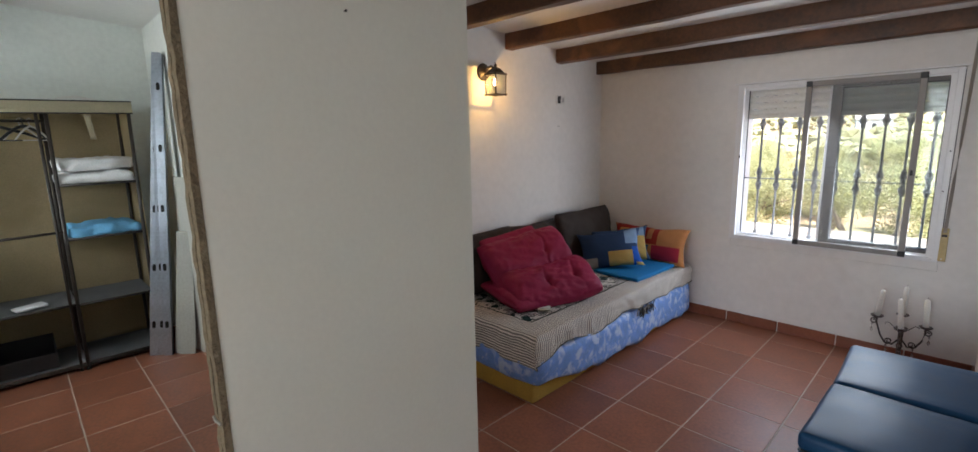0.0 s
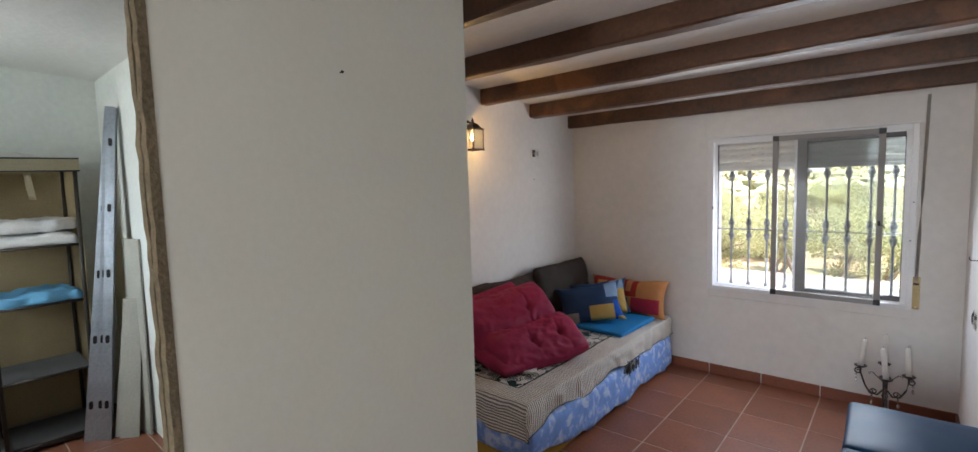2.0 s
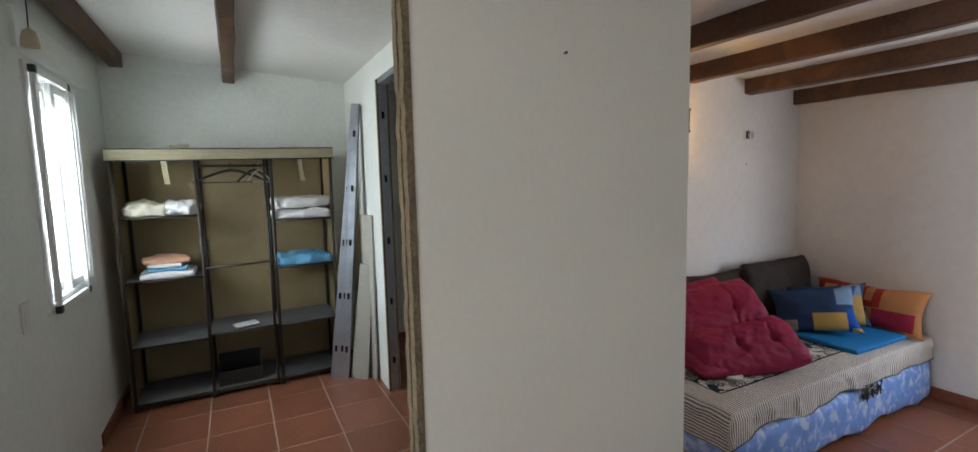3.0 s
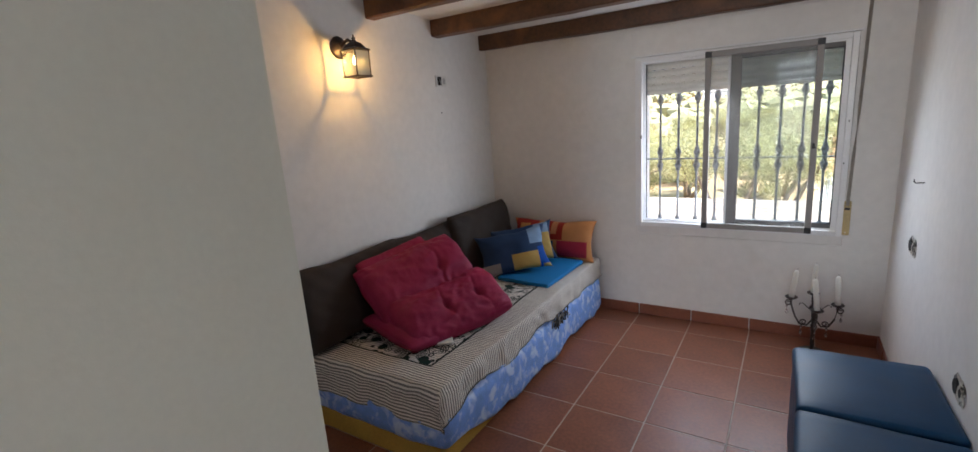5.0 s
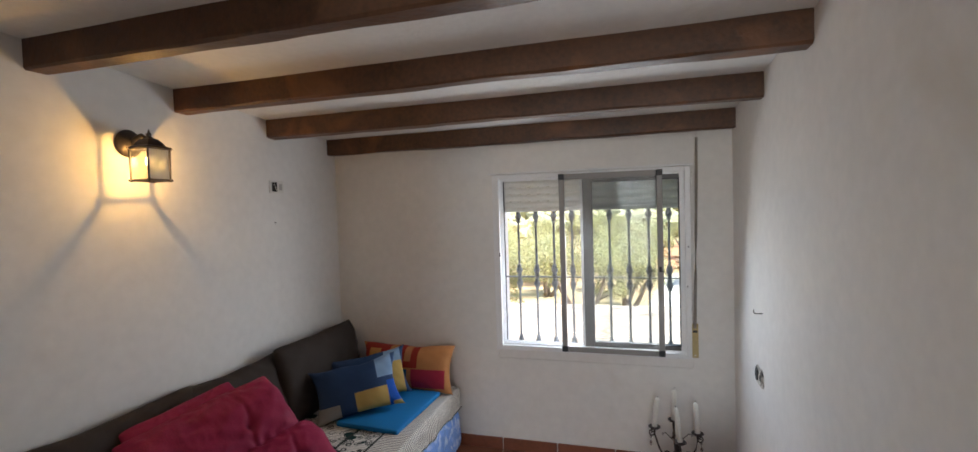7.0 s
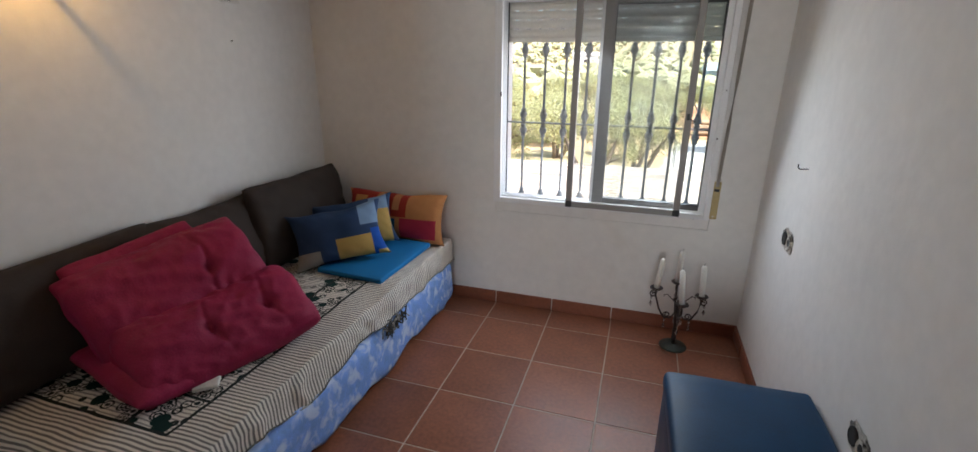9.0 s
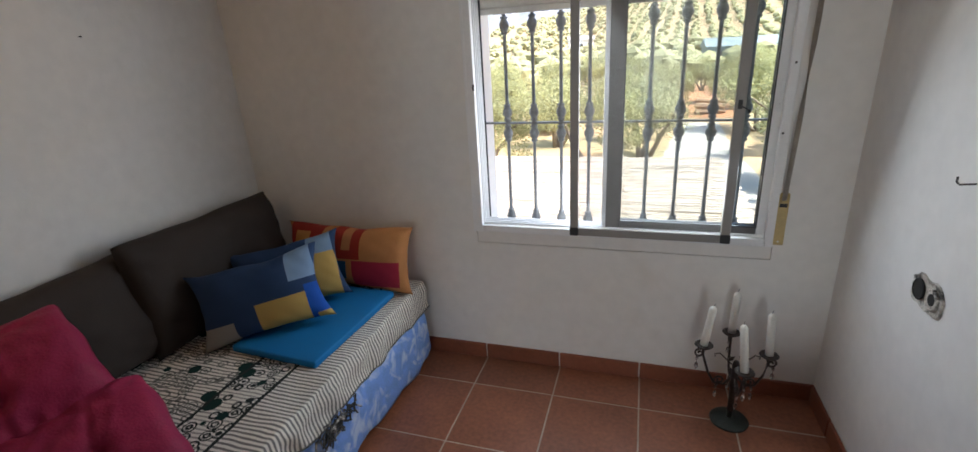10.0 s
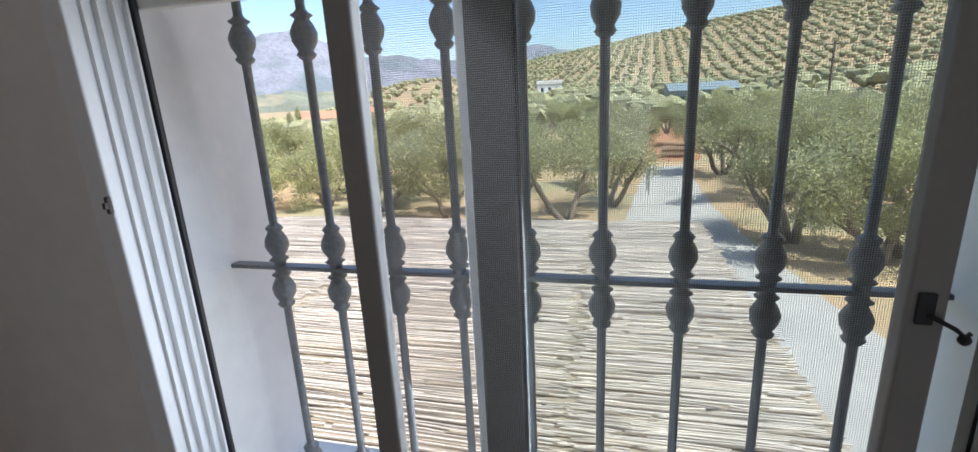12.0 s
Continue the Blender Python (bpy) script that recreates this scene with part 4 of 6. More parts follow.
for k, (ang, zc, rad, ht) in enumerate(((185, 0.325, 0.118, 0.165), (272, 0.300, 0.115, 0.175), (95, 0.325, 0.10, 0.175), (5, 0.300, 0.105, 0.165))):
    d = Vector((math.cos(radians(ang)), math.sin(radians(ang)), 0))
    up = Vector((0, 0, 1))
    pts = [d * 0.011 + up * 0.20, d * 0.035 + up * 0.165, d * 0.07 + up * 0.17, d * 0.095 + up * 0.215, d * rad + up * (zc - 0.035), d * rad + up * (zc - 0.006)]
    bm = tube(bmesh.new(), pts, 0.0048, 7)
    tube(bm, spiral(d * 0.052 + up * 0.182, 0.020, -1.4, 1.4, d, up), 0.004, 6)
    tube(bm, spiral(d * (rad + 0.012) + up * (zc - 0.03), 0.020, 2.6, -1.4, d, up), 0.004, 6)
    part("arm", bm, iron, can, smooth=True)
    cup = part("drip_cup", lathe(bmesh.new(), [(0.008, -0.006), (0.024, -0.002), (0.033, 0.006), (0.031, 0.009), (0.02, 0.004), (0.012, 0.004), (0.0135, 0.016), (0.009, 0.016)], 18, Matrix.Translation(d * rad + up * zc)), iron, can, smooth=True)
    tilt = Matrix.Translation(d * rad + up * (zc + 0.008)) @ pose(0, 0, 0, (3, -5, 2, -2)[k], (6, -6, 1, -3)[k], 0)
    cd = part("candle", lathe(bmesh.new(), [(0.0145, 0.0), (0.0138, 0.05), (0.0132, ht - 0.012), (0.009, ht - 0.004), (0.004, ht)], 14, tilt), candle_wax, can, "white candle", smooth=True)
    part("wick", tube(bmesh.new(), [tilt @ Vector((0, 0, ht)), tilt @ Vector((0.001, 0, ht + 0.008)), tilt @ Vector((0.004, 0, ht + 0.012))], 0.001, 5), black_plastic, cd)
    for q, (rr, zz) in enumerate(((rad + 0.02, zc - 0.055), (0.062, 0.15))):
        p = d * rr + up * zz
        bm = lathe(bmesh.new(), [(0.0006, 0.012), (0.005, 0.006), (0.006, 0.0), (0.001, -0.008), (0.001, -0.014), (0.005, -0.022), (0.008, -0.034), (0.002, -0.046)], 6, Matrix.Translation(p))
        part("glass_drop", bm, crystal, can, "clear glass drop")
    if k in (0, 3):
        m2 = d * 0.03 + up * 0.27
        bm = tube(bmesh.new(), [d * 0.01 + up * 0.25, m2, d * 0.06 + up * 0.30, d * 0.078 + up * 0.295, d * 0.075 + up * 0.285], 0.0024, 6)
        lathe(bm, [(0.001, 0), (0.007, 0.008), (0.008, 0.016), (0.001, 0.03)], 6, Matrix.Translation(m2) @ pose(0, 0, 0, 50, 0, ang - 90))
        part("leaf_scroll", bm, iron, can, smooth=True)

# ---- side room ----
tan_cloth = mat("tan_wardrobe_cloth", (0.55, 0.44, 0.25), 0.9, spread=0.08, scale=3, fine=120, bump=0.4, depth=0.004, stain=(0.46, 0.37, 0.20), stain_at=0.55)
cream_cloth = mat("cream_wardrobe_cloth", (0.52, 0.46, 0.31), 0.9, spread=0.06, scale=5, fine=140)
brown_pole = mat("dark_brown_tube", (0.035, 0.026, 0.02), 0.5, 0.2, spread=0.15, scale=12)
shelf_cloth = mat("grey_shelf_cloth", (0.24, 0.24, 0.235), 0.9, spread=0.08, scale=6, fine=160)
white_linen = mat("white_linen", (0.66, 0.65, 0.64), 0.9, spread=0.05, scale=9, fine=90, bump=0.4, depth=0.004)
cream_linen = mat("cream_linen", (0.60, 0.55, 0.45), 0.9, spread=0.05, scale=9, fine=90, bump=0.4, depth=0.004)
sky_linen = mat("light_blue_linen", (0.12, 0.33, 0.52), 0.85, spread=0.08, scale=9, fine=90, bump=0.4, depth=0.004)
peach_linen = mat("peach_linen", (0.55, 0.30, 0.20), 0.9, spread=0.06, scale=9, fine=90)
board_grey = mat("grey_plasterboard", (0.40, 0.39, 0.34), 0.9, spread=0.08, scale=5, fine=80, stain=(0.5, 0.48, 0.42), stain_at=0.6)

wr = holder("fabric_wardrobe", pose(-4.445, 0, 0), "open tan fabric wardrobe with dark tube frame and grey shelves", "wardrobe")
WD = 0.435
py = [0.60, 1.045, 1.49, 1.895]


def tube_part(name, pts, r, m, parent, label=""):
    return part(name, tube(bmesh.new(), pts, r, 8), m, parent, label, True)


for i, y in enumerate(py):
    for x in (0.02, WD):
        tube_part("post", [(x, y, 0.0), (x, y, 0.85), (x, y + (0.01 if i > 1 else -0.006), 1.66)], 0.011, brown_pole, wr)
        part("foot_cap", lathe(bmesh.new(), [(0.014, 0), (0.014, 0.02), (0.0115, 0.022)], 10, pose(x, y, 0)), black_plastic, wr)
tube_part("post", [(WD, 1.455, 0.0), (WD, 1.455, 1.66)], 0.009, brown_pole, wr)
for x in (0.02, WD):
    tube_part("top_bar", [(x, 0.575, 1.668), (x, 1.915, 1.685)], 0.010, brown_pole, wr)
for y in py:
    tube_part("cross_bar", [(0.02, y, 1.668), (WD, y, 1.668)], 0.009, brown_pole, wr)
for x in (0.02, WD):
    tube_part("floor_bar", [(x, py[0], 0.03), (x, py[3], 0.03)], 0.009, brown_pole, wr)


def shelf(y0, y1, z, seed):
    bm = bmesh.new()
    g = []
    for i in range(13):
        row = []
        for j in range(13):
            u, v = i / 12, j / 12
            sag = -0.016 * math.sin(math.pi * u) * math.sin(math.pi * v) + 0.003 * noise.noise(Vector((u * 4, v * 4, seed)))
            row.append(bm.verts.new((0.02 + (WD - 0.02) * u, y0 + (y1 - y0) * v, z + sag)))
        g.append(row)
    for i in range(12):
        for j in range(12):
            bm.faces.new((g[i][j], g[i + 1][j], g[i + 1][j + 1], g[i][j + 1]))
    bmesh.ops.solidify(bm, geom=bm.faces[:], thickness=0.004)
    s = part("shelf", bm, shelf_cloth, wr, "grey cloth shelf", True)
    for x in (0.02, WD):
        tube_part("shelf_bar", [(x, y0, z - 0.008), (x, y1, z - 0.008)], 0.008, brown_pole, s)
    return s


for y0, y1, zs in ((py[0], py[1], (0.05, 0.43, 0.86, 1.275)), (py[1], py[2], (0.05, 0.45)), (py[2], py[3], (0.05, 0.445, 0.87, 1.21))):
    for z in zs:
        shelf(y0 + 0.004, y1 - 0.004, z, z * 9 + y0)
tube_part("hanging_rail", [(0.22, py[1], 1.60), (0.22, py[2], 1.60)], 0.009, brown_pole, wr)
tube_part("cross_rail", [(WD, py[1], 0.905), (WD, py[2], 0.915)], 0.008, brown_pole, wr)


def cloth_panel(p, du, dv, n, m_, amp, seed, nrm):
    bm = bmesh.new()
    g = []
    for i in range(n + 1):
        g.append([bm.verts.new(Vector(p) + Vector(du) * i / n + Vector(dv) * j / n + Vector(nrm) * amp * (noise.noise(Vector((i * 6 / n, j * 6 / n, seed))) + 0.4 * noise.noise(Vector((i * 17 / n, j * 13 / n, seed))))) for j in range(n + 1)])
    for i in range(n):
        for j in range(n):
            bm.faces.new((g[i][j], g[i + 1][j], g[i + 1][j + 1], g[i][j + 1]))
    bmesh.ops.solidify(bm, geom=bm.faces[:], thickness=0.002)
    return bm


part("back_cloth", cloth_panel((0.004, 0.575, 0.03), (0, 1.345, 0), (0, 0, 1.65), 30, None, 0.010, 3, (1, 0, 0)), tan_cloth, wr, "tan cloth back", True)
for y, k in ((0.578, 1), (1.915, 2)):
    part("side_cloth", cloth_panel((0.006, y, 0.03), (WD * 0.96, 0, 0), (0, 0, 1.65), 20, None, 0.007, 6 + k, (0, 1, 0)), tan_cloth, wr, "", True)
bm = cloth_panel((-0.004, 0.568, 1.700), (WD + 0.03, 0, 0), (0, 1.357, 0.016), 24, None, 0.004, 11, (0, 0, 1))
part("top_cloth", bm, cream_cloth, wr, "", True)
bm = cloth_panel((WD + 0.024, 0.568, 1.628), (0, 1.357, 0.016), (0, 0, 0.074), 24, None, 0.003, 12, (1, 0, 0))
part("top_valance", bm, cream_cloth, wr, "cream cloth band along the top edge", True)
for z0 in (1.628, 1.702):
    tube_part("valance_piping", [(WD + 0.026, 0.568, z0), (WD + 0.026, 1.2, z0 + 0.006), (WD + 0.026, 1.925, z0 + 0.016)], 0.004, black_plastic, wr)
for y in (0.855, 1.675):
    bm = cloth_panel((WD + 0.022, y, 1.63), (0, 0.03, 0), (0, 0.014, -0.15), 6, None, 0.004, y, (1, 0, 0))
    part("tie_strap", bm, cream_cloth, wr, "cream tie strap", True)


def bundle(name, label, m_, x, y, z, w, d, h, seed, rz=0, amp=0.02, cat="linen"):
    bm = soft_box(-w / 2, -d / 2, 0, w / 2, d / 2, h, h * 0.42, 0, seed, 12)
    bm.normal_update()
    for v in bm.verts:
        p = v.co * 11 + Vector((seed * 3, 1, 2))
        v.co += v.normal * amp * (1.5 * noise.noise(p) + 1.0 * noise.noise(p * 2.3) + 0.5 * noise.noise(p * 4.7))
        v.co.z += 0.9 * amp * (v.co.z / h) * noise.noise(Vector((v.co.x * 5, v.co.y * 9, seed * 2.0)))
        v.co.z = max(0.0, v.co.z)
    return thing(name, bm, m_, label, cat, at=pose(x, y, z, 0, 0, rz), smooth=True)


sx0 = -4.445
bundle("folded_linen", "crumpled cream linen on a wardrobe shelf", cream_linen, sx0 + 0.24, 0.735, 1.268, 0.30, 0.24, 0.085, 1)
bundle("folded_linen", "crumpled white linen on a wardrobe shelf", white_linen, sx0 + 0.27, 0.93, 1.268, 0.26, 0.19, 0.09, 2)
bundle("folded_linen", "folded white cloth at the bottom of a pile", white_linen, sx0 + 0.25, 0.83, 0.852, 0.30, 0.31, 0.045, 3, 0, 0.006)
bundle("folded_linen", "folded light blue cloth in a pile", sky_linen, sx0 + 0.25, 0.82, 0.896, 0.26, 0.23, 0.03, 4, 5, 0.005)
bundle("folded_linen", "folded white cloth in a pile", white_linen, sx0 + 0.25, 0.825, 0.925, 0.25, 0.20, 0.024, 5, -4, 0.005)
bundle("folded_linen", "folded peach cloth on top of a pile", peach_linen, sx0 + 0.25, 0.815, 0.948, 0.24, 0.27, 0.035, 6, 10, 0.010)
bundle("folded_sheet", "light blue sheet folded on a wardrobe shelf", sky_linen, sx0 + 0.28, 1.695, 0.862, 0.32, 0.37, 0.075, 7, 0, 0.016)
bundle("bed_linen_bag", "white bed linen in a zipped bag on a wardrobe shelf", white_linen, sx0 + 0.27, 1.695, 1.202, 0.32, 0.40, 0.075, 8, 0, 0.012, "linen bag")
bundle("bed_linen_bag", "white bed linen bag lying on another bag", white_linen, sx0 + 0.26, 1.70, 1.284, 0.31, 0.39, 0.075, 9, 4, 0.014, "linen bag")
bx = holder("storage_box", pose(sx0 + 0.27, 1.215, 0.052), "open black cardboard box on the bottom shelf", "box")
bm = bmesh.new()
box(bm, -0.13, -0.14, 0.0, 0.13, 0.14, 0.006)
box(bm, -0.13, -0.14, 0.006, -0.124, 0.14, 0.16)
box(bm, 0.124, -0.14, 0.006, 0.13, 0.14, 0.10)
box(bm, -0.124, -0.14, 0.006, 0.124, -0.134, 0.13)
box(bm, -0.124, 0.134, 0.006, 0.124, 0.14, 0.13)
part("body", bm, black_plastic, bx)
part("flap", B(-0.15, -0.14, 0.158, -0.124, 0.14, 0.164, m=pose(0, 0, 0, 0, -8, 0)), black_plastic, bx)
thing("paper_slip", B(-0.05, -0.075, 0, 0.05, 0.075, 0.012, bev=0.002), white_linen, "folded white paper on the middle shelf", "paper", at=pose(sx0 + 0.33, 1.27, 0.452, 2, 0, 15))
bw = lathe(bmesh.new(), [(0.03, 0.0), (0.045, 0.004), (0.06, 0.035), (0.062, 0.037), (0.055, 0.034), (0.04, 0.01), (0.0, 0.008)], 24)
thing("bowl", bw, cream_linen, "small cream bowl on top of the wardrobe", "bowl", at=pose(sx0 + 0.33, 0.955, 1.705), smooth=True)
bm = tube(bmesh.new(), [(0, -0.12, 0.006), (0.02, -0.08, 0.035), (0.03, 0.0, 0.045), (0.02, 0.09, 0.03), (0, 0.13, 0.006)], 0.004, 6)
tube(bm, [(0.05, -0.12, 0.006), (0.06, -0.06, 0.03), (0.07, 0.02, 0.035), (0.05, 0.1, 0.006)], 0.004, 6)
tube(bm, [(0.0, -0.11, 0.006), (0.06, 0.05, 0.012), (0.03, 0.12, 0.006)], 0.003, 6)
thing("cable_coil", bm, cream_plastic, "loose loops of pale cable on the wardrobe", "cable", at=pose(sx0 + 0.3, 1.66, 1.706), smooth=True)


def hanger(m_, label, y, rz, ry=0, s=1.0, bar=True):
    h = holder("clothes_hanger", pose(sx0 + 0.22, y, 1.609) @ pose(0, 0, 0, 0, ry, rz), label, "hanger", "hangers on the rail")
    part("hook", tube(bmesh.new(), [(0.0, 0.009, -0.012), (0, 0.012, 0.0), (0, 0.0, 0.010), (0, -0.012, 0.0), (0, -0.006, -0.018), (0, 0.0, -0.045)], 0.0025, 6), m_, h, smooth=True)
    bm = bmesh.new()
    for q in (-1, 1):
        tube(bm, [(0, 0, -0.04), (0, q * 0.05 * s, -0.05), (0, q * 0.13 * s, -0.085), (0, q * 0.20 * s, -0.125)], 0.011 if s > 0.9 else 0.006, 7, 0.7)
    part("shoulder", bm, m_, h, smooth=True)
    if bar:
        part("bar", tube(bmesh.new(), [(0, -0.20 * s, -0.127), (0, 0.20 * s, -0.127)], 0.004, 6), m_, h)
    return h


hanger(black_plastic, "black plastic clothes hanger on the wardrobe rail", 1.25, 8, 0, 1.2)
hanger(black_plastic, "black clothes hanger turned sideways on the rail", 1.40, 55)
hanger(cream_plastic, "small white clothes hanger on the rail", 1.385, 20, 0, 0.45)
hanger(cream_plastic, "small white clothes hanger on the rail", 1.43, 28, 0, 0.45)


# metal studs and boards leaning in the corner
def stud_bm(length, w=0.048, d=0.036):
    """A pressed steel channel with punched holes, along z."""
    bm = bmesh.new()
    box(bm, -w / 2, 0.0, 0, w / 2, 0.0016, length)
    for s in (-1, 1):
        box(bm, s * w / 2 - 0.0008, 0.0016, 0, s * w / 2 + 0.0008, d, length)
        box(bm, s * (w / 2 - 0.004) - 0.004, d, 0, s * (w / 2 - 0.004) + 0.004, d + 0.0014, length)
    return bm


def stud(at, length, holes=True, grp="metal studs in the corner"):
    s = holder("metal_stud", at, "galvanised steel stud with punched holes leaning on the wall", "metal stud", grp)
    part("channel", stud_bm(length), galv, s)
    if holes:
        for k in range(5):
            z = 0.22 + k * 0.40
            bm = bmesh.new()
            ring = [bm.verts.new((0.011 * math.cos(a), -0.0012, z + 0.011 * math.sin(a) + (0.014 if math.sin(a) > 0 else -0.014))) for a in [2 * math.pi * i / 16 for i in range(16)]]
            bm.faces.new(ring)
            bmesh.ops.solidify(bm, geom=bm.faces[:], thickness=0.001)
            part("punched_hole", bm, hole_dark, s)
    return s


for k, (x, y, rz, ln) in enumerate(((-3.925, 1.83, 62, 2.02), (-3.89, 1.875, 66, 2.04), (-3.85, 1.90, 60, 2.03))):
    lean = math.degrees(math.asin((NY - 0.03 - y) / ln)) * 0.92
    stud(pose(x, y, 0.002) @ pose(0, 0, 0, -lean, 0.6 - k * 0.8, 0) @ pose(0, 0, 0, 0, 0, rz), ln)
for k, (x, y, w, h, rz) in enumerate(((-3.835, 1.965, 0.06, 0.84, 50), (-3.775, 2.0, 0.10, 0.86, 60), (-3.80, 2.075, 0.20, 1.22, 12))):
    lean = math.degrees(math.asin((NY - 0.03 - y) / h)) * 0.8
    thing("plasterboard_strip", B(-w / 2, 0, 0, w / 2, 0.0125, h, bev=0.001), board_grey, "offcut strip of grey plasterboard leaning on the wall", "plasterboard", "plasterboard offcuts", at=pose(x, y, 0.002) @ pose(0, 0, 0, -max(lean, 0.5), 0, 0) @ pose(0, 0, 0, 0, 0, rz))

# steel frame of the unfinished doorway
dj = holder("door_1", pose(0, 0, 0), "bare steel stud frame of an unfinished doorway", "door frame", "", "structure")
j = part("jamb", stud_bm(2.12, 0.062, 0.03), galv, dj, "", at=pose(-3.467, NY + 0.0375, 0.004, 0, 0, 90) @ pose(0, 0, 0, 0, 0, 0))
for k in range(5):
    bm = bmesh.new()
    ring = [bm.verts.new((-3.4645, NY + 0.0375 + 0.010 * math.cos(a), 0.22 + 0.42 * k + 0.011 * math.sin(a) + (0.014 if math.sin(a) > 0 else -0.014))) for a in [2 * math.pi * i / 16 for i in range(16)]]
    bm.faces.new(ring)
    bmesh.ops.solidify(bm, geom=bm.faces[:], thickness=0.001)
    part("punched_hole", bm, hole_dark, dj)
part("header", B(-3.466, NY + 0.008, 2.098, -2.684, NY + 0.068, 2.126, bev=0.002), galv, dj)
for y in (NY - 0.004, NY + 0.066):
    bm = bmesh.new()
    prev = None
    for i in range(50):
        z = 0.002 + 2.125 * i / 49
        o = 0.004 * noise.noise(Vector((z * 14, y * 9, 2))) + 0.003 * noise.noise(Vector((z * 45, y, 7)))
        row = [bm.verts.new((-3.478, y, z)), bm.verts.new((-3.4585 + o, y, z)), bm.verts.new((-3.4585 + o, y + 0.0125, z)), bm.verts.new((-3.478, y + 0.0125, z))]
        if prev:
            for a in range(4):
                bm.faces.new((prev[a], prev[(a + 1) % 4], row[(a + 1) % 4], row[a]))
        prev = row
    part("board_edge", bm, board_edge, dj, "torn plasterboard edge")

# torn end of the stub wall: two board edges and the stud between them, coloured dark for the recess's shade
te = holder("trim", pose(0, 0, 0), "torn plasterboard edges and shade-coloured gap strip at the end of the partition", "trim", "", "structure")
zt_ = ceil_z(PY0)
for x0, x1, sd_ in ((PX - 0.016, PX + 0.001, 1), (PX - 0.046, PX - 0.031, 2)):
    bm = bmesh.new()
    prev = None
    for i in range(90):
        z = 0.002 + zt_ * i / 89
        o = 0.003 * noise.noise(Vector((z * 9, sd_ * 9, 2))) + 0.005 * noise.noise(Vector((z * 33, sd_, 7)))
        row = [bm.verts.new((x0 + o * 0.4 * (1 if sd_ > 1 else -1), PY0 - 0.016 + o, z)), bm.verts.new((x1, PY0 - 0.014 + o * 0.7, z)), bm.verts.new((x1, PY0 + 0.0, z)), bm.verts.new((x0, PY0 + 0.0, z))]
        if prev:
            for a in range(4):
                bm.faces.new((prev[a], prev[(a + 1) % 4], row[(a + 1) % 4], row[a]))
        prev = row
    part("board_edge", bm, board_edge, te, "torn beige plasterboard edge")
part("end_stud", B(PX - 0.031, PY0 - 0.004, 0.002, PX - 0.016, PY0 - 0.001, zt_), gap_shade, te)
part("wire_tie", tube(bmesh.new(), [(PX + 0.003, PY0 - 0.018, 0.86), (PX - 0.02, PY0 - 0.022, 0.862), (PX - 0.048, PY0 - 0.018, 0.858)], 0.003, 6), board_grey, te)

# side room window
w2 = holder("window_2", pose(0, 0, 0), "white aluminium sliding window in the side room", "window", "", "structure")
bm = ring_frame(bmesh.new(), WIN2[0] + 0.003, WIN2[1] - 0.003, WIN2[2] + 0.003, WIN2[3] - 0.003, WY - 0.09, WY + 0.012, 0.04)
part("window_frame", bm, alu_white, w2)
for x0, x1, y0 in ((WIN2[0] + 0.03, -3.37, WY - 0.02), (-3.43, WIN2[1] - 0.03, WY - 0.055)):
    s = part("sash", ring_frame(bmesh.new(), x0, x1, WIN2[2] + 0.035, WIN2[3] - 0.035, y0, y0 + 0.025, 0.05, 0.004), alu_white, w2)
    g = part("pane", B(x0 + 0.046, y0 + 0.010, WIN2[2] + 0.08, x1 - 0.046, y0 + 0.014, WIN2[3] - 0.08), pane_glass, s)
    g.visible_shadow = False
sc2 = holder("insect_screen", pose(-3.30, WY + 0.028, WIN2[2] - 0.01), "white insect screen with black corners on the side window", "insect screen")
for x in (-0.24, 0.24):
    part("stile", B(x - 0.016, -0.010, 0.032, x + 0.016, 0.010, 1.06, bev=0.003), alu_white, sc2)
for z in (0.016, 1.076):
    part("rail", B(-0.224, -0.010, z - 0.016, 0.224, 0.010, z + 0.016, bev=0.003), alu_white, sc2)
    for x in (-0.24, 0.24):
        part("corner_piece", B(x - 0.0175, -0.012, z - 0.0175, x + 0.0175, 0.012, z + 0.0175, bev=0.003), black_plastic, sc2, "black plastic corner piece")
bm = bmesh.new()
bm.faces.new([bm.verts.new(p) for p in ((-0.226, 0, 0.03), (0.226, 0, 0.03), (0.226, 0, 1.062), (-0.226, 0, 1.062))])
part("net", bm, net, sc2, "fine grey insect net")
thing("shutter_box_panel", B(-4.02, WY - 0.004, 2.05, -2.94, WY + 0.022, 2.215, bev=0.004), plaster_old, "white shutter box panel above the side window", "panel")
cp = holder("cord_pull", pose(-2.80, WY + 0.10, 2.02), "pale bell-shaped pull hanging on a dark cord", "cord pull")
part("bell", lathe(bmesh.new(), [(0.03, 0.0), (0.028, 0.03), (0.02, 0.06), (0.008, 0.068), (0.003, 0.075)], 16), cream_cloth, cp, smooth=True)
part("cord", tube(bmesh.new(), [(0, 0, 0.07), (0.002, 0.002, 0.15), (0, 0, ceil_z(WY + 0.1) - 2.02)], 0.0025, 6), black_plastic, cp)
so2 = holder("wall_socket", pose(-2.75, WY, 0.97), "white socket plate on the side room wall", "wall socket")
part("plate", B(-0.04, 0.0, -0.06, 0.04, 0.008, 0.06, bev=0.003), cream_plastic, so2)
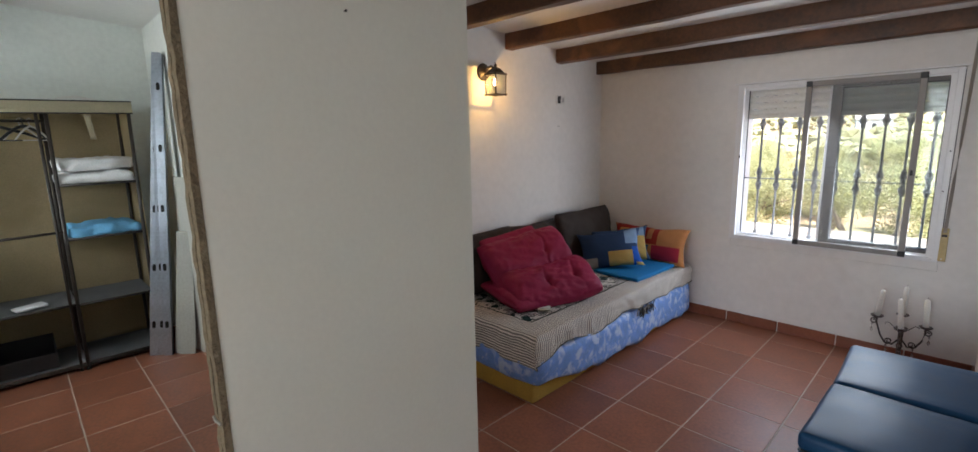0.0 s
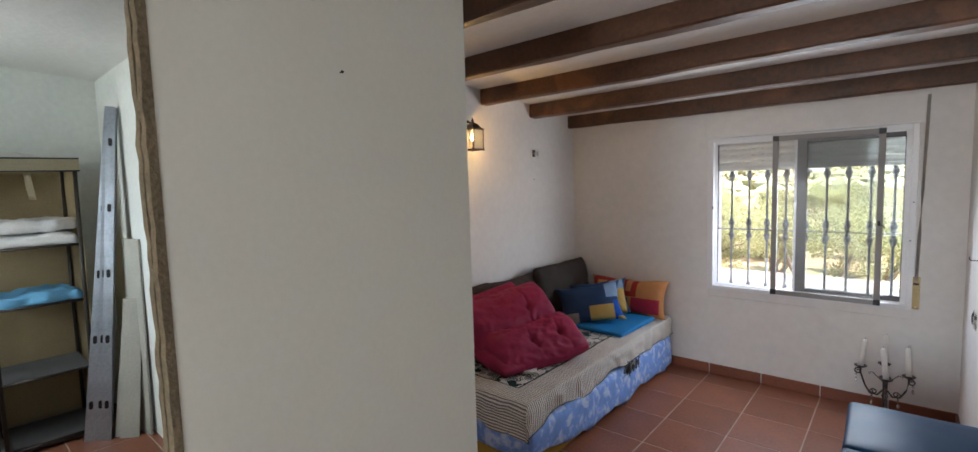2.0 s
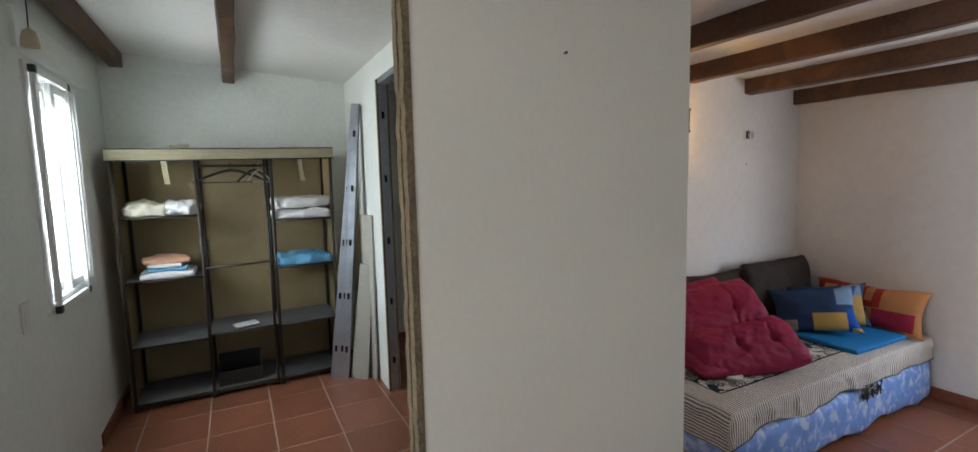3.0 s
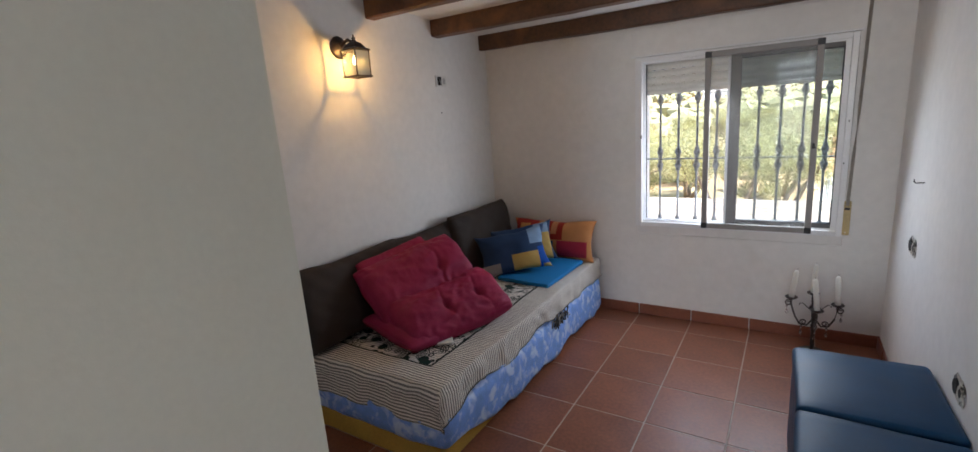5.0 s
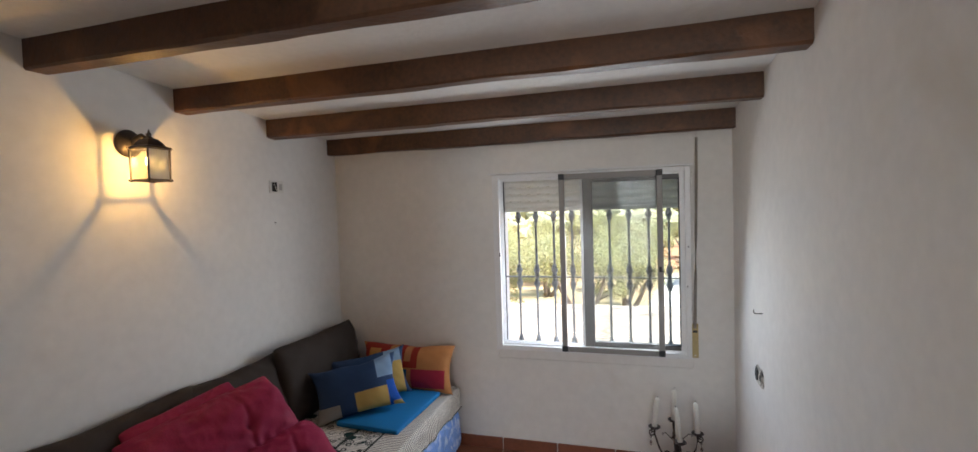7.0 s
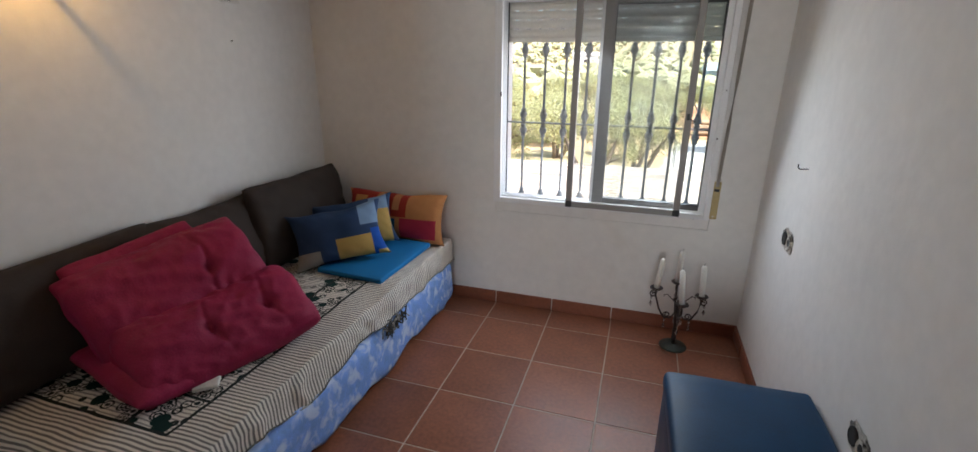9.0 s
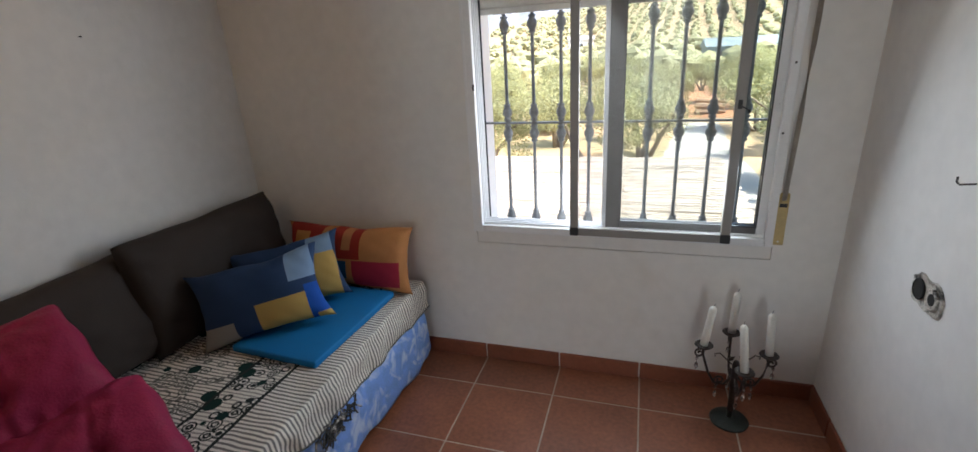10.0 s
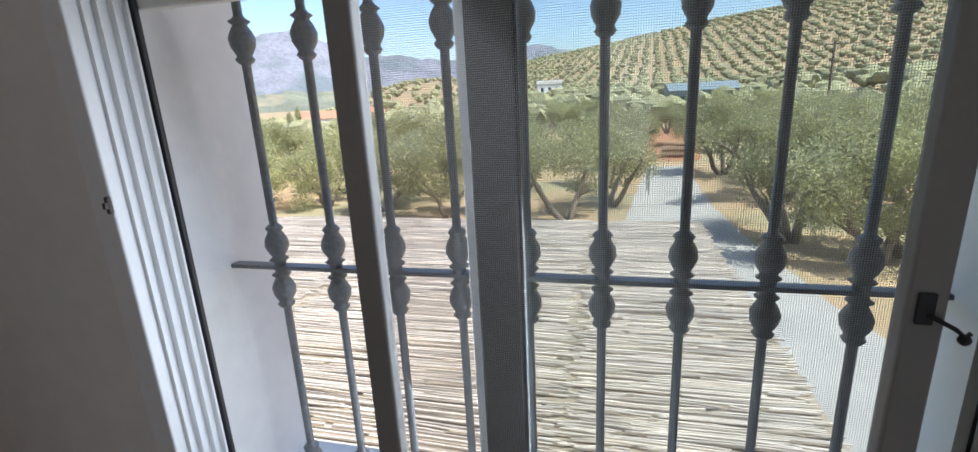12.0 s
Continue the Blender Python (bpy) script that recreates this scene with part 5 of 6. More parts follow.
part("socket_face", B(-0.025, 0.007, -0.028, 0.025, 0.011, 0.028, bev=0.003), cream_plastic, so2)

# ---- outside ----
GZ = -3.0
earth = mat("dry_earth", (0.39, 0.27, 0.145), 0.95, spread=0.12, scale=0.25, fine=3.0, bump=0.6, depth=0.05, stain=(0.29, 0.25, 0.135), stain_at=0.46)
red_earth = mat("red_earth", (0.36, 0.17, 0.08), 0.95, spread=0.15, scale=0.8, fine=6.0, bump=0.6, depth=0.05)
concrete = mat("pale_concrete", (0.38, 0.355, 0.315), 0.9, spread=0.1, scale=0.7, fine=12, bump=0.3, depth=0.01, stain=(0.36, 0.33, 0.29), stain_at=0.6)
leaf_green = mat("olive_leaf", (0.40, 0.395, 0.195), 0.6, spread=0.25, scale=0.9, fine=9, bump=0.0, per_piece=0.18, stain=(0.45, 0.46, 0.28), stain_at=0.52)
lN, lL, lB = graph(leaf_green)
lt, lm = lN.new("ShaderNodeBsdfTranslucent"), lN.new("ShaderNodeMixShader")
lL.new(base_of(leaf_green), lt.inputs[0])
lm.inputs[0].default_value = 0.5
lL.new(lB.outputs[0], lm.inputs[1])
lL.new(lt.outputs[0], lm.inputs[2])
lL.new(lm.outputs[0], lN["Material Output"].inputs["Surface"])
far_green = mat("far_olive_green", (0.27, 0.26, 0.135), 0.9, spread=0.2, scale=0.08, fine=1.5, bump=0.4, depth=0.1)
bark = mat("olive_bark", (0.19, 0.15, 0.11), 0.95, spread=0.2, scale=6, fine=40, bump=0.8, depth=0.02)
# limestone grey with the blue of distant haze mixed into the colour
rock = mat("hazy_limestone_mountain", (0.20, 0.205, 0.235), 0.95, spread=0.16, scale=0.006, fine=0.04, bump=0.8, depth=12.0, stain=(0.13, 0.155, 0.165), stain_at=0.5)
far_land = mat("far_scrub_land", (0.17, 0.18, 0.125), 0.95, spread=0.18, scale=0.012, fine=0.09, bump=0.6, depth=6.0, stain=(0.30, 0.255, 0.165), stain_at=0.54)
reed = mat("dry_reed", (0.58, 0.50, 0.405), 0.8, spread=0.12, scale=2.5, fine=40, bump=0.2, depth=0.002)
rN, rL, rB = graph(reed)
rg = rN.new("ShaderNodeNewGeometry")
rr_ = rN.new("ShaderNodeMapRange")
rr_.inputs[3].default_value, rr_.inputs[4].default_value = 0.72, 1.22
rL.new(rg.outputs["Random Per Island"], rr_.inputs[0])
rh = rN.new("ShaderNodeHueSaturation")
rL.new(base_of(reed), rh.inputs["Color"])
rL.new(rr_.outputs[0], rh.inputs["Value"])
rL.new(rh.outputs[0], rB.inputs["Base Color"])
house_white = mat("white_house_wall", (0.75, 0.74, 0.71), 0.9, spread=0.03, scale=0.5, fine=5)
roof_clay = mat("clay_roof", (0.42, 0.20, 0.12), 0.9, spread=0.12, scale=1, fine=8)
barn_metal = mat("pale_metal_sheet", (0.26, 0.31, 0.32), 0.5, 0.3, spread=0.05, scale=1)
pole_wood = mat("pole_wood", (0.10, 0.08, 0.065), 0.9)


def hill(x, y):
    """Height of the land: a yard, an olive slope to the right, a valley to the left."""
    r = math.hypot(x, y - 5)
    az = math.degrees(math.atan2(x, y - 5)) if r > 1 else 0.0
    if y < 6 and r < 60:
        return GZ
    z = GZ
    if r > 38:
        k = min(1.0, (r - 38) / 90.0)
        right = 1 / (1 + math.exp(-(az + 14) / 5.0))
        z += k * k * (3 - 2 * k) * 3.2 * right
        k2 = min(1.0, max(0.0, (r - 110) / 300.0))
        top = 26 + 22 / (1 + math.exp(-(az - 3) / 7.0)) + 16 / (1 + math.exp(-(az - 28) / 9.0))
        z += k2 * k2 * (3 - 2 * k2) * top * (1 / (1 + math.exp(-(az + 20) / 3.6)))
        left = 1 - right
        z -= left * 5.0 * min(1.0, max(0.0, (r - 60) / 250.0))
        z += left * 14.0 * math.exp(-((az + 24) / 7.0) ** 2) * math.exp(-((r - 330) / 130.0) ** 2)
        z += 1.2 * noise.noise(Vector((x * 0.012, y * 0.012, 0))) * min(1, (r - 38) / 60)
    return z


def polar_ground():
    bm = bmesh.new()
    rs = [0.0, 6, 12, 18, 24, 30, 36, 42, 50, 60, 72, 86, 102, 120, 140, 162, 186, 212, 240, 270, 300, 335, 370, 410, 460, 540, 680, 900, 1300, 1900, 2700, 4500]
    n = 144
    rings = []
    for r in rs[1:]:
        row = []
        for i in range(n):
            a = 2 * math.pi * i / n
            x, y = r * math.sin(a), 5 + r * math.cos(a)
            z = hill(x, y) if r < 1000 else hill(x, y) - 2
            if r > 460:
                z = hill(460 * math.sin(a), 5 + 460 * math.cos(a)) * max(0, 1 - (r - 460) / 700) + (-10) * min(1, (r - 460) / 700)
            row.append(bm.verts.new((x, y, z)))
        rings.append(row)
    c = bm.verts.new((0, 5, GZ))
    for i in range(n):
        bm.faces.new((c, rings[0][(i + 1) % n], rings[0][i]))
    for p, q in zip(rings, rings[1:]):
        for i in range(n):
            bm.faces.new((p[i], p[(i + 1) % n], q[(i + 1) % n], q[i]))
    return structure("ground", bm, earth, "dry ochre earth with sparse grass", True)


polar_ground()


def strip(name, pts, label, m_, lift, nsub=8):
    bm = bmesh.new()
    prev = None
    for (x0, x1, y), (x2, x3, y2) in zip(pts, pts[1:]):
        for k in range(nsub + (1 if (x2, x3, y2) == pts[-1] else 0)):
            f = k / nsub
            a, b, c = x0 + (x2 - x0) * f, x1 + (x3 - x1) * f, y + (y2 - y) * f
            wob = 0.12 * noise.noise(Vector((c * 0.7, 3, 1)))
            row = [bm.verts.new((a + wob, c, hill(a, c) + lift)), bm.verts.new((b - wob, c, hill(b, c) + lift))]
            if prev:
                bm.faces.new((prev[0], prev[1], row[1], row[0]))
            prev = row
    return structure(name, bm, m_, label)


strip("road_drive", [(-1.6, 4.6, 6.2), (-1.2, 4.2, 12.0), (-0.5, 3.4, 18.0), (0.2, 3.1, 24.0), (1.4, 3.5, 34.0)], "pale concrete drive between olive trees", concrete, 0.012)
strip("ground_cut", [(0.6, 4.6, 36.0), (1.5, 6.0, 44.0), (3.0, 8.0, 60.0)], "bare red earth beyond the drive", red_earth, 0.03)

# reed roof of the pergola under the window
PZ, PX1, PYF = -0.05, 0.36, 10.05
pg = holder("reed_pergola", pose(0, 0, PZ), "pergola roofed with bleached reed mats below the window", "pergola")
rnd = random.Random(5)


def reed_mat(x0, x1, y0, y1, seed):
    """Reeds along x laid side by side: some broken, bowed or missing."""
    rnd = random.Random(seed)
    vs, fs = [], []

    def add(xa, xb, y, z, r, bow):
        n, k = 6, 4
        base = len(vs)
        for i in range(n + 1):
            f = i / n
            x = xa + (xb - xa) * f
            yy = y + bow * math.sin(math.pi * f) + 0.012 * noise.noise(Vector((x * 1.3, y * 5, seed)))
            zz = z + 0.01 * noise.noise(Vector((x * 0.8, y * 2, seed + 3)))
            for q in range(k):
                a = math.pi / 4 + q * math.pi / 2
                vs.append((x, yy + r * math.cos(a), zz + r * math.sin(a)))
        for i in range(n):
            for q in range(k):
                fs.append((base + i * k + q, base + i * k + (q + 1) % k, base + (i + 1) * k + (q + 1) % k, base + (i + 1) * k + q))

    y = y0
    while y < y1:
        r = rnd.uniform(0.004, 0.0075)
        cuts = sorted([x0 + rnd.uniform(-0.05, 0.05), x1 + rnd.uniform(-0.06, 0.06)] + [rnd.uniform(x0, x1) for _ in range(rnd.choice((0, 1, 1, 2, 3)))])
        for a, b in zip(cuts, cuts[1:]):
            if b - a > 0.08 and rnd.random() > 0.10:
                add(a + rnd.uniform(0, 0.03), b - rnd.uniform(0, 0.03), y + rnd.uniform(-0.004, 0.004), rnd.uniform(-0.006, 0.012), r, rnd.uniform(-0.02, 0.02))
        y += r * 2 * rnd.uniform(0.9, 1.35)
    me = bpy.data.meshes.new("reed_mat")
    me.from_pydata(vs, [], fs)
    me.materials.append(reed)
    o = new("reed_mat", me)
    o.parent = pg
    tagged(o, "mat of dry bleached reeds, some broken", "", "", "stuff")


y_house = YW + 0.36
edges_x = [-8.9, -6.9, -4.85, -2.85, -0.80, PX1]
for i, (a, b) in enumerate(zip(edges_x, edges_x[1:])):
    reed_mat(a + 0.02, b - 0.02, y_house, PYF, 20 + i)
for x in (-8.8, -6.2, -3.6, -1.4, 0.2):
    part("rafter", B(x - 0.05, y_house, -0.17, x + 0.05, PYF, -0.03, bev=0.004), pole_wood, pg)
for y in (y_house + 0.2, PYF - 0.2):
    part("cross_beam", B(-8.9, y - 0.05, -0.30, PX1, y + 0.05, -0.172, bev=0.004), pole_wood, pg)
    for x in (-8.7, -4.2, 0.2):
        part("pergola_post", B(x - 0.06, y - 0.06, GZ - PZ, x + 0.06, y + 0.06, -0.302, bev=0.004), pole_wood, pg)
part("ceiling_sheet", B(-8.9, y_house, -0.028, PX1, PYF, -0.018), mat("old_reed_layer", (0.33, 0.27, 0.19), 0.95, spread=0.2, scale=3, fine=60), pg)


# ---- trees ----
def olive_meshes(seed, leaves, height, spread, low=0.45):
    """Trunk with limbs, and a ragged crown of small leaves."""
    rnd = random.Random(seed)
    tb = bmesh.new()
    hubs = []
    stems = rnd.choice((2, 3, 3))
    for s in range(stems):
        a = 2 * math.pi * s / stems + rnd.uniform(-0.4, 0.4)
        d = Vector((math.cos(a), math.sin(a), 0))
        p = Vector((0, 0, -0.1)) + d * 0.10
        pts = [p]
        for k in range(5):
            p = p + d * rnd.uniform(0.08, 0.32) + Vector((rnd.uniform(-0.1, 0.1), rnd.uniform(-0.1, 0.1), height * 0.11))
            pts.append(p.copy())
        tube(tb, pts, 0.13, 7, 0.35)
        for b in range(4):
            st = pts[rnd.choice((2, 3, 4, 5))]
            e = Vector((rnd.uniform(-1, 1), rnd.uniform(-1, 1), rnd.uniform(0.5, 1.4))).normalized()
            l = rnd.uniform(0.5, 1.0) * height * 0.24
            en = st + (e + d * 0.5) * l
            tube(tb, [st, (st + en) / 2 + Vector((rnd.uniform(-0.1, 0.1), rnd.uniform(-0.1, 0.1), 0.05)), en], 0.045, 5, 0.35)
            hubs.append(en)
        hubs.append(pts[-1])
    for k in range(12):
        a, q = rnd.uniform(0, 6.28), rnd.uniform(0.2, 1.0)
        hubs.append(Vector((math.cos(a) * spread * q * 0.75, math.sin(a) * spread * q * 0.75, height * rnd.uniform(low, 0.86) - 0.12 * q * height)))
    vs, fs = [], []
    sizes = [rnd.uniform(0.32, 0.62) * spread * 0.62 for _ in hubs]
    for i in range(leaves):
        h = rnd.randrange(len(hubs))
        v = Vector((rnd.gauss(0, 1), rnd.gauss(0, 1), rnd.gauss(0, 0.8)))
        v = v.normalized() * (rnd.random() ** 0.55) * sizes[h]
        c = hubs[h] + v
        if c.z < height * (low - 0.23) and rnd.random() < 0.8:
            continue
        d = (v.normalized() + Vector((rnd.uniform(-1, 1), rnd.uniform(-1, 1), rnd.uniform(-0.6, 1.0)))).normalized()
        w = d.cross(Vector((rnd.uniform(-1, 1), rnd.uniform(-1, 1), rnd.uniform(-1, 1)))).normalized()
        l, ww = rnd.uniform(0.07, 0.15), rnd.uniform(0.014, 0.028)
        b = len(vs)
        vs.extend([c, c + d * l * 0.5 + w * ww, c + d * l, c + d * l * 0.5 - w * ww])
        fs.append((b, b + 1, b + 2, b + 3))
    me = bpy.data.meshes.new("crown")
    me.from_pydata([tuple(v) for v in vs], [], fs)
    me.materials.append(leaf_green)
    return mesh_of("trunk", tb, bark, True), me


kinds = [olive_meshes(51, 9000, 4.0, 1.75), olive_meshes(52, 9000, 4.2, 1.9), olive_meshes(53, 9000, 3.8, 1.6), olive_meshes(54, 12000, 3.6, 2.0, 0.2), olive_meshes(55, 12000, 3.4, 2.1, 0.16)]


def olive(x, y, k, scale, rz, z=None):
    ob = holder("olive_tree", pose(x, y, hill(x, y) if z is None else z, 0, 0, rz) @ Matrix.Diagonal((scale, scale, scale, 1)), "olive tree with grey-green leaves on a forked trunk", "tree", "olive trees")
    for nm, me in zip(("trunk", "crown"), kinds[k]):
        o = new(nm, me)
        o.parent = ob
    return ob


near = [(5.5, 17.4, 3, 1.0, 15), (9.4, 24.4, 4, 1.2, 70), (-2.1, 21.3, 0, 1.0, 20), (-0.65, 23.6, 1, 0.95, 80), (-0.6, 27.5, 2, 0.9, 140), (4.3, 19.2, 1, 1.05, 200), (6.6, 18.0, 2, 1.12, 10), (8.6, 21.5, 0, 1.2, 300), (5.6, 24.5, 2, 1.1, 60),
        (-6.6, 21.6, 3, 1.0, 33), (-9.6, 22.4, 4, 0.95, 190), (-12.8, 23.2, 3, 0.9, 250), (-16.0, 23.4, 4, 0.95, 120), (-19.5, 23.0, 3, 0.95, 10), (-8.2, 25.4, 4, 1.1, 70), (-14.0, 26.5, 3, 1.1, 160), (-4.6, 26.5, 1, 0.95, 95), (7.6, 28.5, 0, 1.15, 222), (4.9, 31.0, 1, 1.1, 310)]
for x, y, k, s, rz in near:
    olive(x, y, k, s, rz)
for az_, r_, hgt in ((-36.4, 96.0, 1.3), (-35.5, 98.0, 1.55)):
    cx_, cy_ = r_ * math.sin(radians(az_)), 5 + r_ * math.cos(radians(az_))
    cy_tree = holder("cypress_tree", pose(cx_, cy_, hill(cx_, cy_)) @ Matrix.Diagonal((0.34, 0.34, hgt, 1)), "slim dark cypress tree in the valley", "tree", "cypress trees")
    for nm, me in zip(("trunk", "crown"), kinds[4]):
        o = new(nm, me)
        o.parent = cy_tree
rnd = random.Random(77)
for i in range(72):
    az, r = rnd.uniform(-46, 27), rnd.uniform(24, 62)
    x, y = r * math.sin(radians(az)), 5 + r * math.cos(radians(az))
    if 0.0 < x < 4.8 and y < 44:
        continue
    if az > -14 and r > 30 and rnd.random() < 0.1:
        continue
    olive(x, y, rnd.choice((0, 1, 2, 3, 4) if az > -12 else (3, 4, 3, 1)), rnd.uniform(0.8, 1.1), rnd.uniform(0, 360))


def grove(name, label, area, step, size, seed):
    """Far rows of olive clumps, past counting."""
    rnd = random.Random(seed)
    bm0 = bmesh.new()
    bmesh.ops.create_icosphere(bm0, subdivisions=1, radius=1.0)
    base_v = [v.co.copy() for v in bm0.verts]
    base_f = [[v.index for v in f.verts] for f in bm0.faces]
    bm0.free()
    vs, fs = [], []
    for x, y in area(rnd, step):
        s = size * rnd.uniform(0.7, 1.15)
        z = hill(x, y)
        for _ in range(2):
            ox, oy, k = rnd.uniform(-0.5, 0.5) * s, rnd.uniform(-0.5, 0.5) * s, rnd.uniform(0.6, 1.0)
            b = len(vs)
            for v in base_v:
                q = 1 + rnd.uniform(-0.3, 0.3)
                vs.append((x + ox + v.x * s * k * q, y + oy + v.y * s * k * q, z + s * 0.75 + v.z * s * 0.75 * k * q))
            fs.extend([tuple(b + i for i in f) for f in base_f])
    me = bpy.data.meshes.new(name)
    me.from_pydata(vs, [], fs)
    me.materials.append(far_green)
    return tagged(new(name, me), label, "trees", "", "stuff")


def slope_rows(rnd, step):
    for i in range(-26, 64):
        for j in range(0, 64):
            x, y = i * step + rnd.uniform(-0.7, 0.7) + 0.35 * j * step * 0.2, 118 + j * step + rnd.uniform(-0.7, 0.7)
            az = math.degrees(math.atan2(x, y - 5))
            if -12 < az < 32:
                yield x, y


def valley(rnd, step):
    for i in range(1500):
        az, r = rnd.uniform(-50, 28), 60 + 330 * rnd.random() ** 1.3
        if az > -10 and r > 112:
            continue
        if -46 < az < -29 and 120 < r < 210:
            continue
        yield r * math.sin(radians(az)), 5 + r * math.cos(radians(az))


grove("olive_grove", "rows of olive trees on a pale hillside", slope_rows, 4.7, 1.25, 3)
grove("valley_trees", "scattered olive trees across the valley", valley, 1, 1.9, 4)
bm = bmesh.new()
pts = []
for i in range(9):
    a = radians(-46 + 20 * i / 8)
    pts.append([bm.verts.new((r * math.sin(a), 5 + r * math.cos(a), hill(r * math.sin(a), 5 + r * math.cos(a)) + 0.25)) for r in (125, 150, 175, 205)])
for p, q in zip(pts, pts[1:]):
    for k in range(3):
        bm.faces.new((p[k], p[k + 1], q[k + 1], q[k]))
structure("ground_field", bm, mat("dry_stubble", (0.45, 0.31, 0.13), 0.95, spread=0.08, scale=0.1, fine=2), "field of dry golden stubble", True)


# ---- mountains ----
def ridge(name, r, a0, a1, prof, seed, m_, label):
    bm = bmesh.new()
    n, k = 150, 12
    rows = []
    for i in range(n + 1):
        az = a0 + (a1 - a0) * i / n
        el = prof(az)
        a = radians(az)
        row = []
        for j in range(k + 1):
            f = j / k
            rad = r * (0.80 + 0.20 * f)
            h = math.tan(radians(el)) * r * f ** 1.15
            rough = r * 0.011 * (noise.noise(Vector((az * 0.35, f * 2.4, seed))) + 0.6 * noise.noise(Vector((az * 1.1, f * 5, seed))) + 0.4 * noise.noise(Vector((az * 2.9, f * 9, seed))))
            row.append(bm.verts.new((rad * math.sin(a), 5 + rad * math.cos(a), -12 + h + rough * f)))
        rows.append(row)
    for p, q in zip(rows, rows[1:]):
        for j in range(k):
            bm.faces.new((p[j], p[j + 1], q[j + 1], q[j]))
    return structure(name, bm, m_, label, True)


ridge("backdrop_mountain", 3600, -75, 40, lambda az: 5.0 + 2.4 * math.exp(-((az + 37) / 10) ** 2) - 1.2 * math.exp(-((az + 22) / 4) ** 2) + 0.6 * math.sin(az * 0.5), 2, rock, "pale grey limestone mountains in the distance")
ridge("backdrop_foothill", 1500, -75, 40, lambda az: 1.6 + 0.8 * math.exp(-((az + 14) / 6) ** 2) + 0.4 * math.sin(az * 0.33 + 1), 9, far_land, "dark green foothills below the mountains")


# ---- far buildings ----
def house(az, r, w, d, h, rz, roof_m, label, z=None, wall_m=None):
    x, y = r * math.sin(radians(az)), 5 + r * math.cos(radians(az))
    ob = holder("farmhouse", pose(x, y, (hill(x, y) if z is None else z) - 0.2, 0, 0, rz), label, "house")
    wall = part("wall", B(-w / 2, -d / 2, 0, w / 2, d / 2, h), wall_m or house_white, ob)
    bm = bmesh.new()
    q = [bm.verts.new(p) for p in ((-w / 2 - 0.3, -d / 2 - 0.3, h), (w / 2 + 0.3, -d / 2 - 0.3, h), (w / 2 + 0.3, d / 2 + 0.3, h), (-w / 2 - 0.3, d / 2 + 0.3, h), (-w / 2 - 0.3, 0, h + d * 0.22), (w / 2 + 0.3, 0, h + d * 0.22))]
    for f in ((0, 1, 5, 4), (2, 3, 4, 5), (0, 4, 3), (1, 2, 5), (3, 2, 1, 0)):
        bm.faces.new([q[i] for i in f])
    part("roof", bm, roof_m, ob)
    for k in (-1, 0, 1):
        part("window", B(k * w * 0.3 - 0.45, -d / 2 - 0.04, h * 0.35, k * w * 0.3 + 0.45, -d / 2 + 0.1, h * 0.7), hole_dark, ob)
    return ob


house(-7.3, 150, 7, 5, 3.4, 12, concrete, "white farmhouse on the olive slope")
house(-33.0, 96, 7, 6, 2.6, 35, roof_clay, "white farmhouse among valley olive trees")
house(-28.5, 88, 6, 5, 2.6, 35, roof_clay, "white farmhouse with clay roof in the valley")
house(8.6, 78, 9, 5, 2.6, 4, barn_metal, "long pale metal barn behind the olives", wall_m=barn_metal)
log_wood = mat("cut_log", (0.27, 0.18, 0.11), 0.9, spread=0.2, scale=4, fine=30)
lg = holder("log_pile", pose(3.4, 38.0, hill(3.4, 38.0)), "heap of cut logs on red earth", "log pile")
for i in range(9):
    a, b = divmod(i, 4)
    part("log", tube(bmesh.new(), [(-0.9 + 0.1 * b, b * 0.45 - 0.6, 0.22 + a * 0.36), (0.9, b * 0.42 - 0.5, 0.24 + a * 0.30)], 0.13, 8), log_wood, lg)
px_, py_ = 50 * math.sin(radians(19.8)), 5 + 50 * math.cos(radians(19.8))
up_ = holder("utility_pole", pose(px_, py_, hill(px_, py_)), "dark wooden utility pole with a cross arm", "utility pole")
part("pole", tube(bmesh.new(), [(0, 0, 0), (0, 0, 7.2)], 0.13, 8, 0.7), pole_wood, up_)
part("cross_arm", B(-0.7, -0.05, 6.9, 0.7, 0.05, 7.0), pole_wood, up_)
for k in (-0.6, 0.6):
    part("insulator", lathe(bmesh.new(), [(0.04, 7.0), (0.05, 7.08), (0.02, 7.14)], 8, pose(k, 0, 0)), house_white, up_)
for q, (tx, ty, tz) in enumerate(((-40, 95, 7.0), (60, 40, 6.0))):
    a, b = Vector((px_, py_, hill(px_, py_) + 7.0)), Vector((tx, ty, tz))
    pts = [a.lerp(b, i / 16) - Vector((0, 0, 1.2 * math.sin(math.pi * i / 16))) for i in range(17)]
    thing("power_cable", tube(bmesh.new(), pts, 0.02, 5), black_plastic, "thin dark power cable from the pole", "cable")
fp = holder("gate_post", pose(0.95, 25.6, hill(0.95, 25.6)), "short wire fence panel beside the drive", "fence")
for k in (0, 1):
    part("post", tube(bmesh.new(), [(0.0, k * 1.2, 0), (0.0, k * 1.2, 1.3)], 0.03, 6), galv, fp)
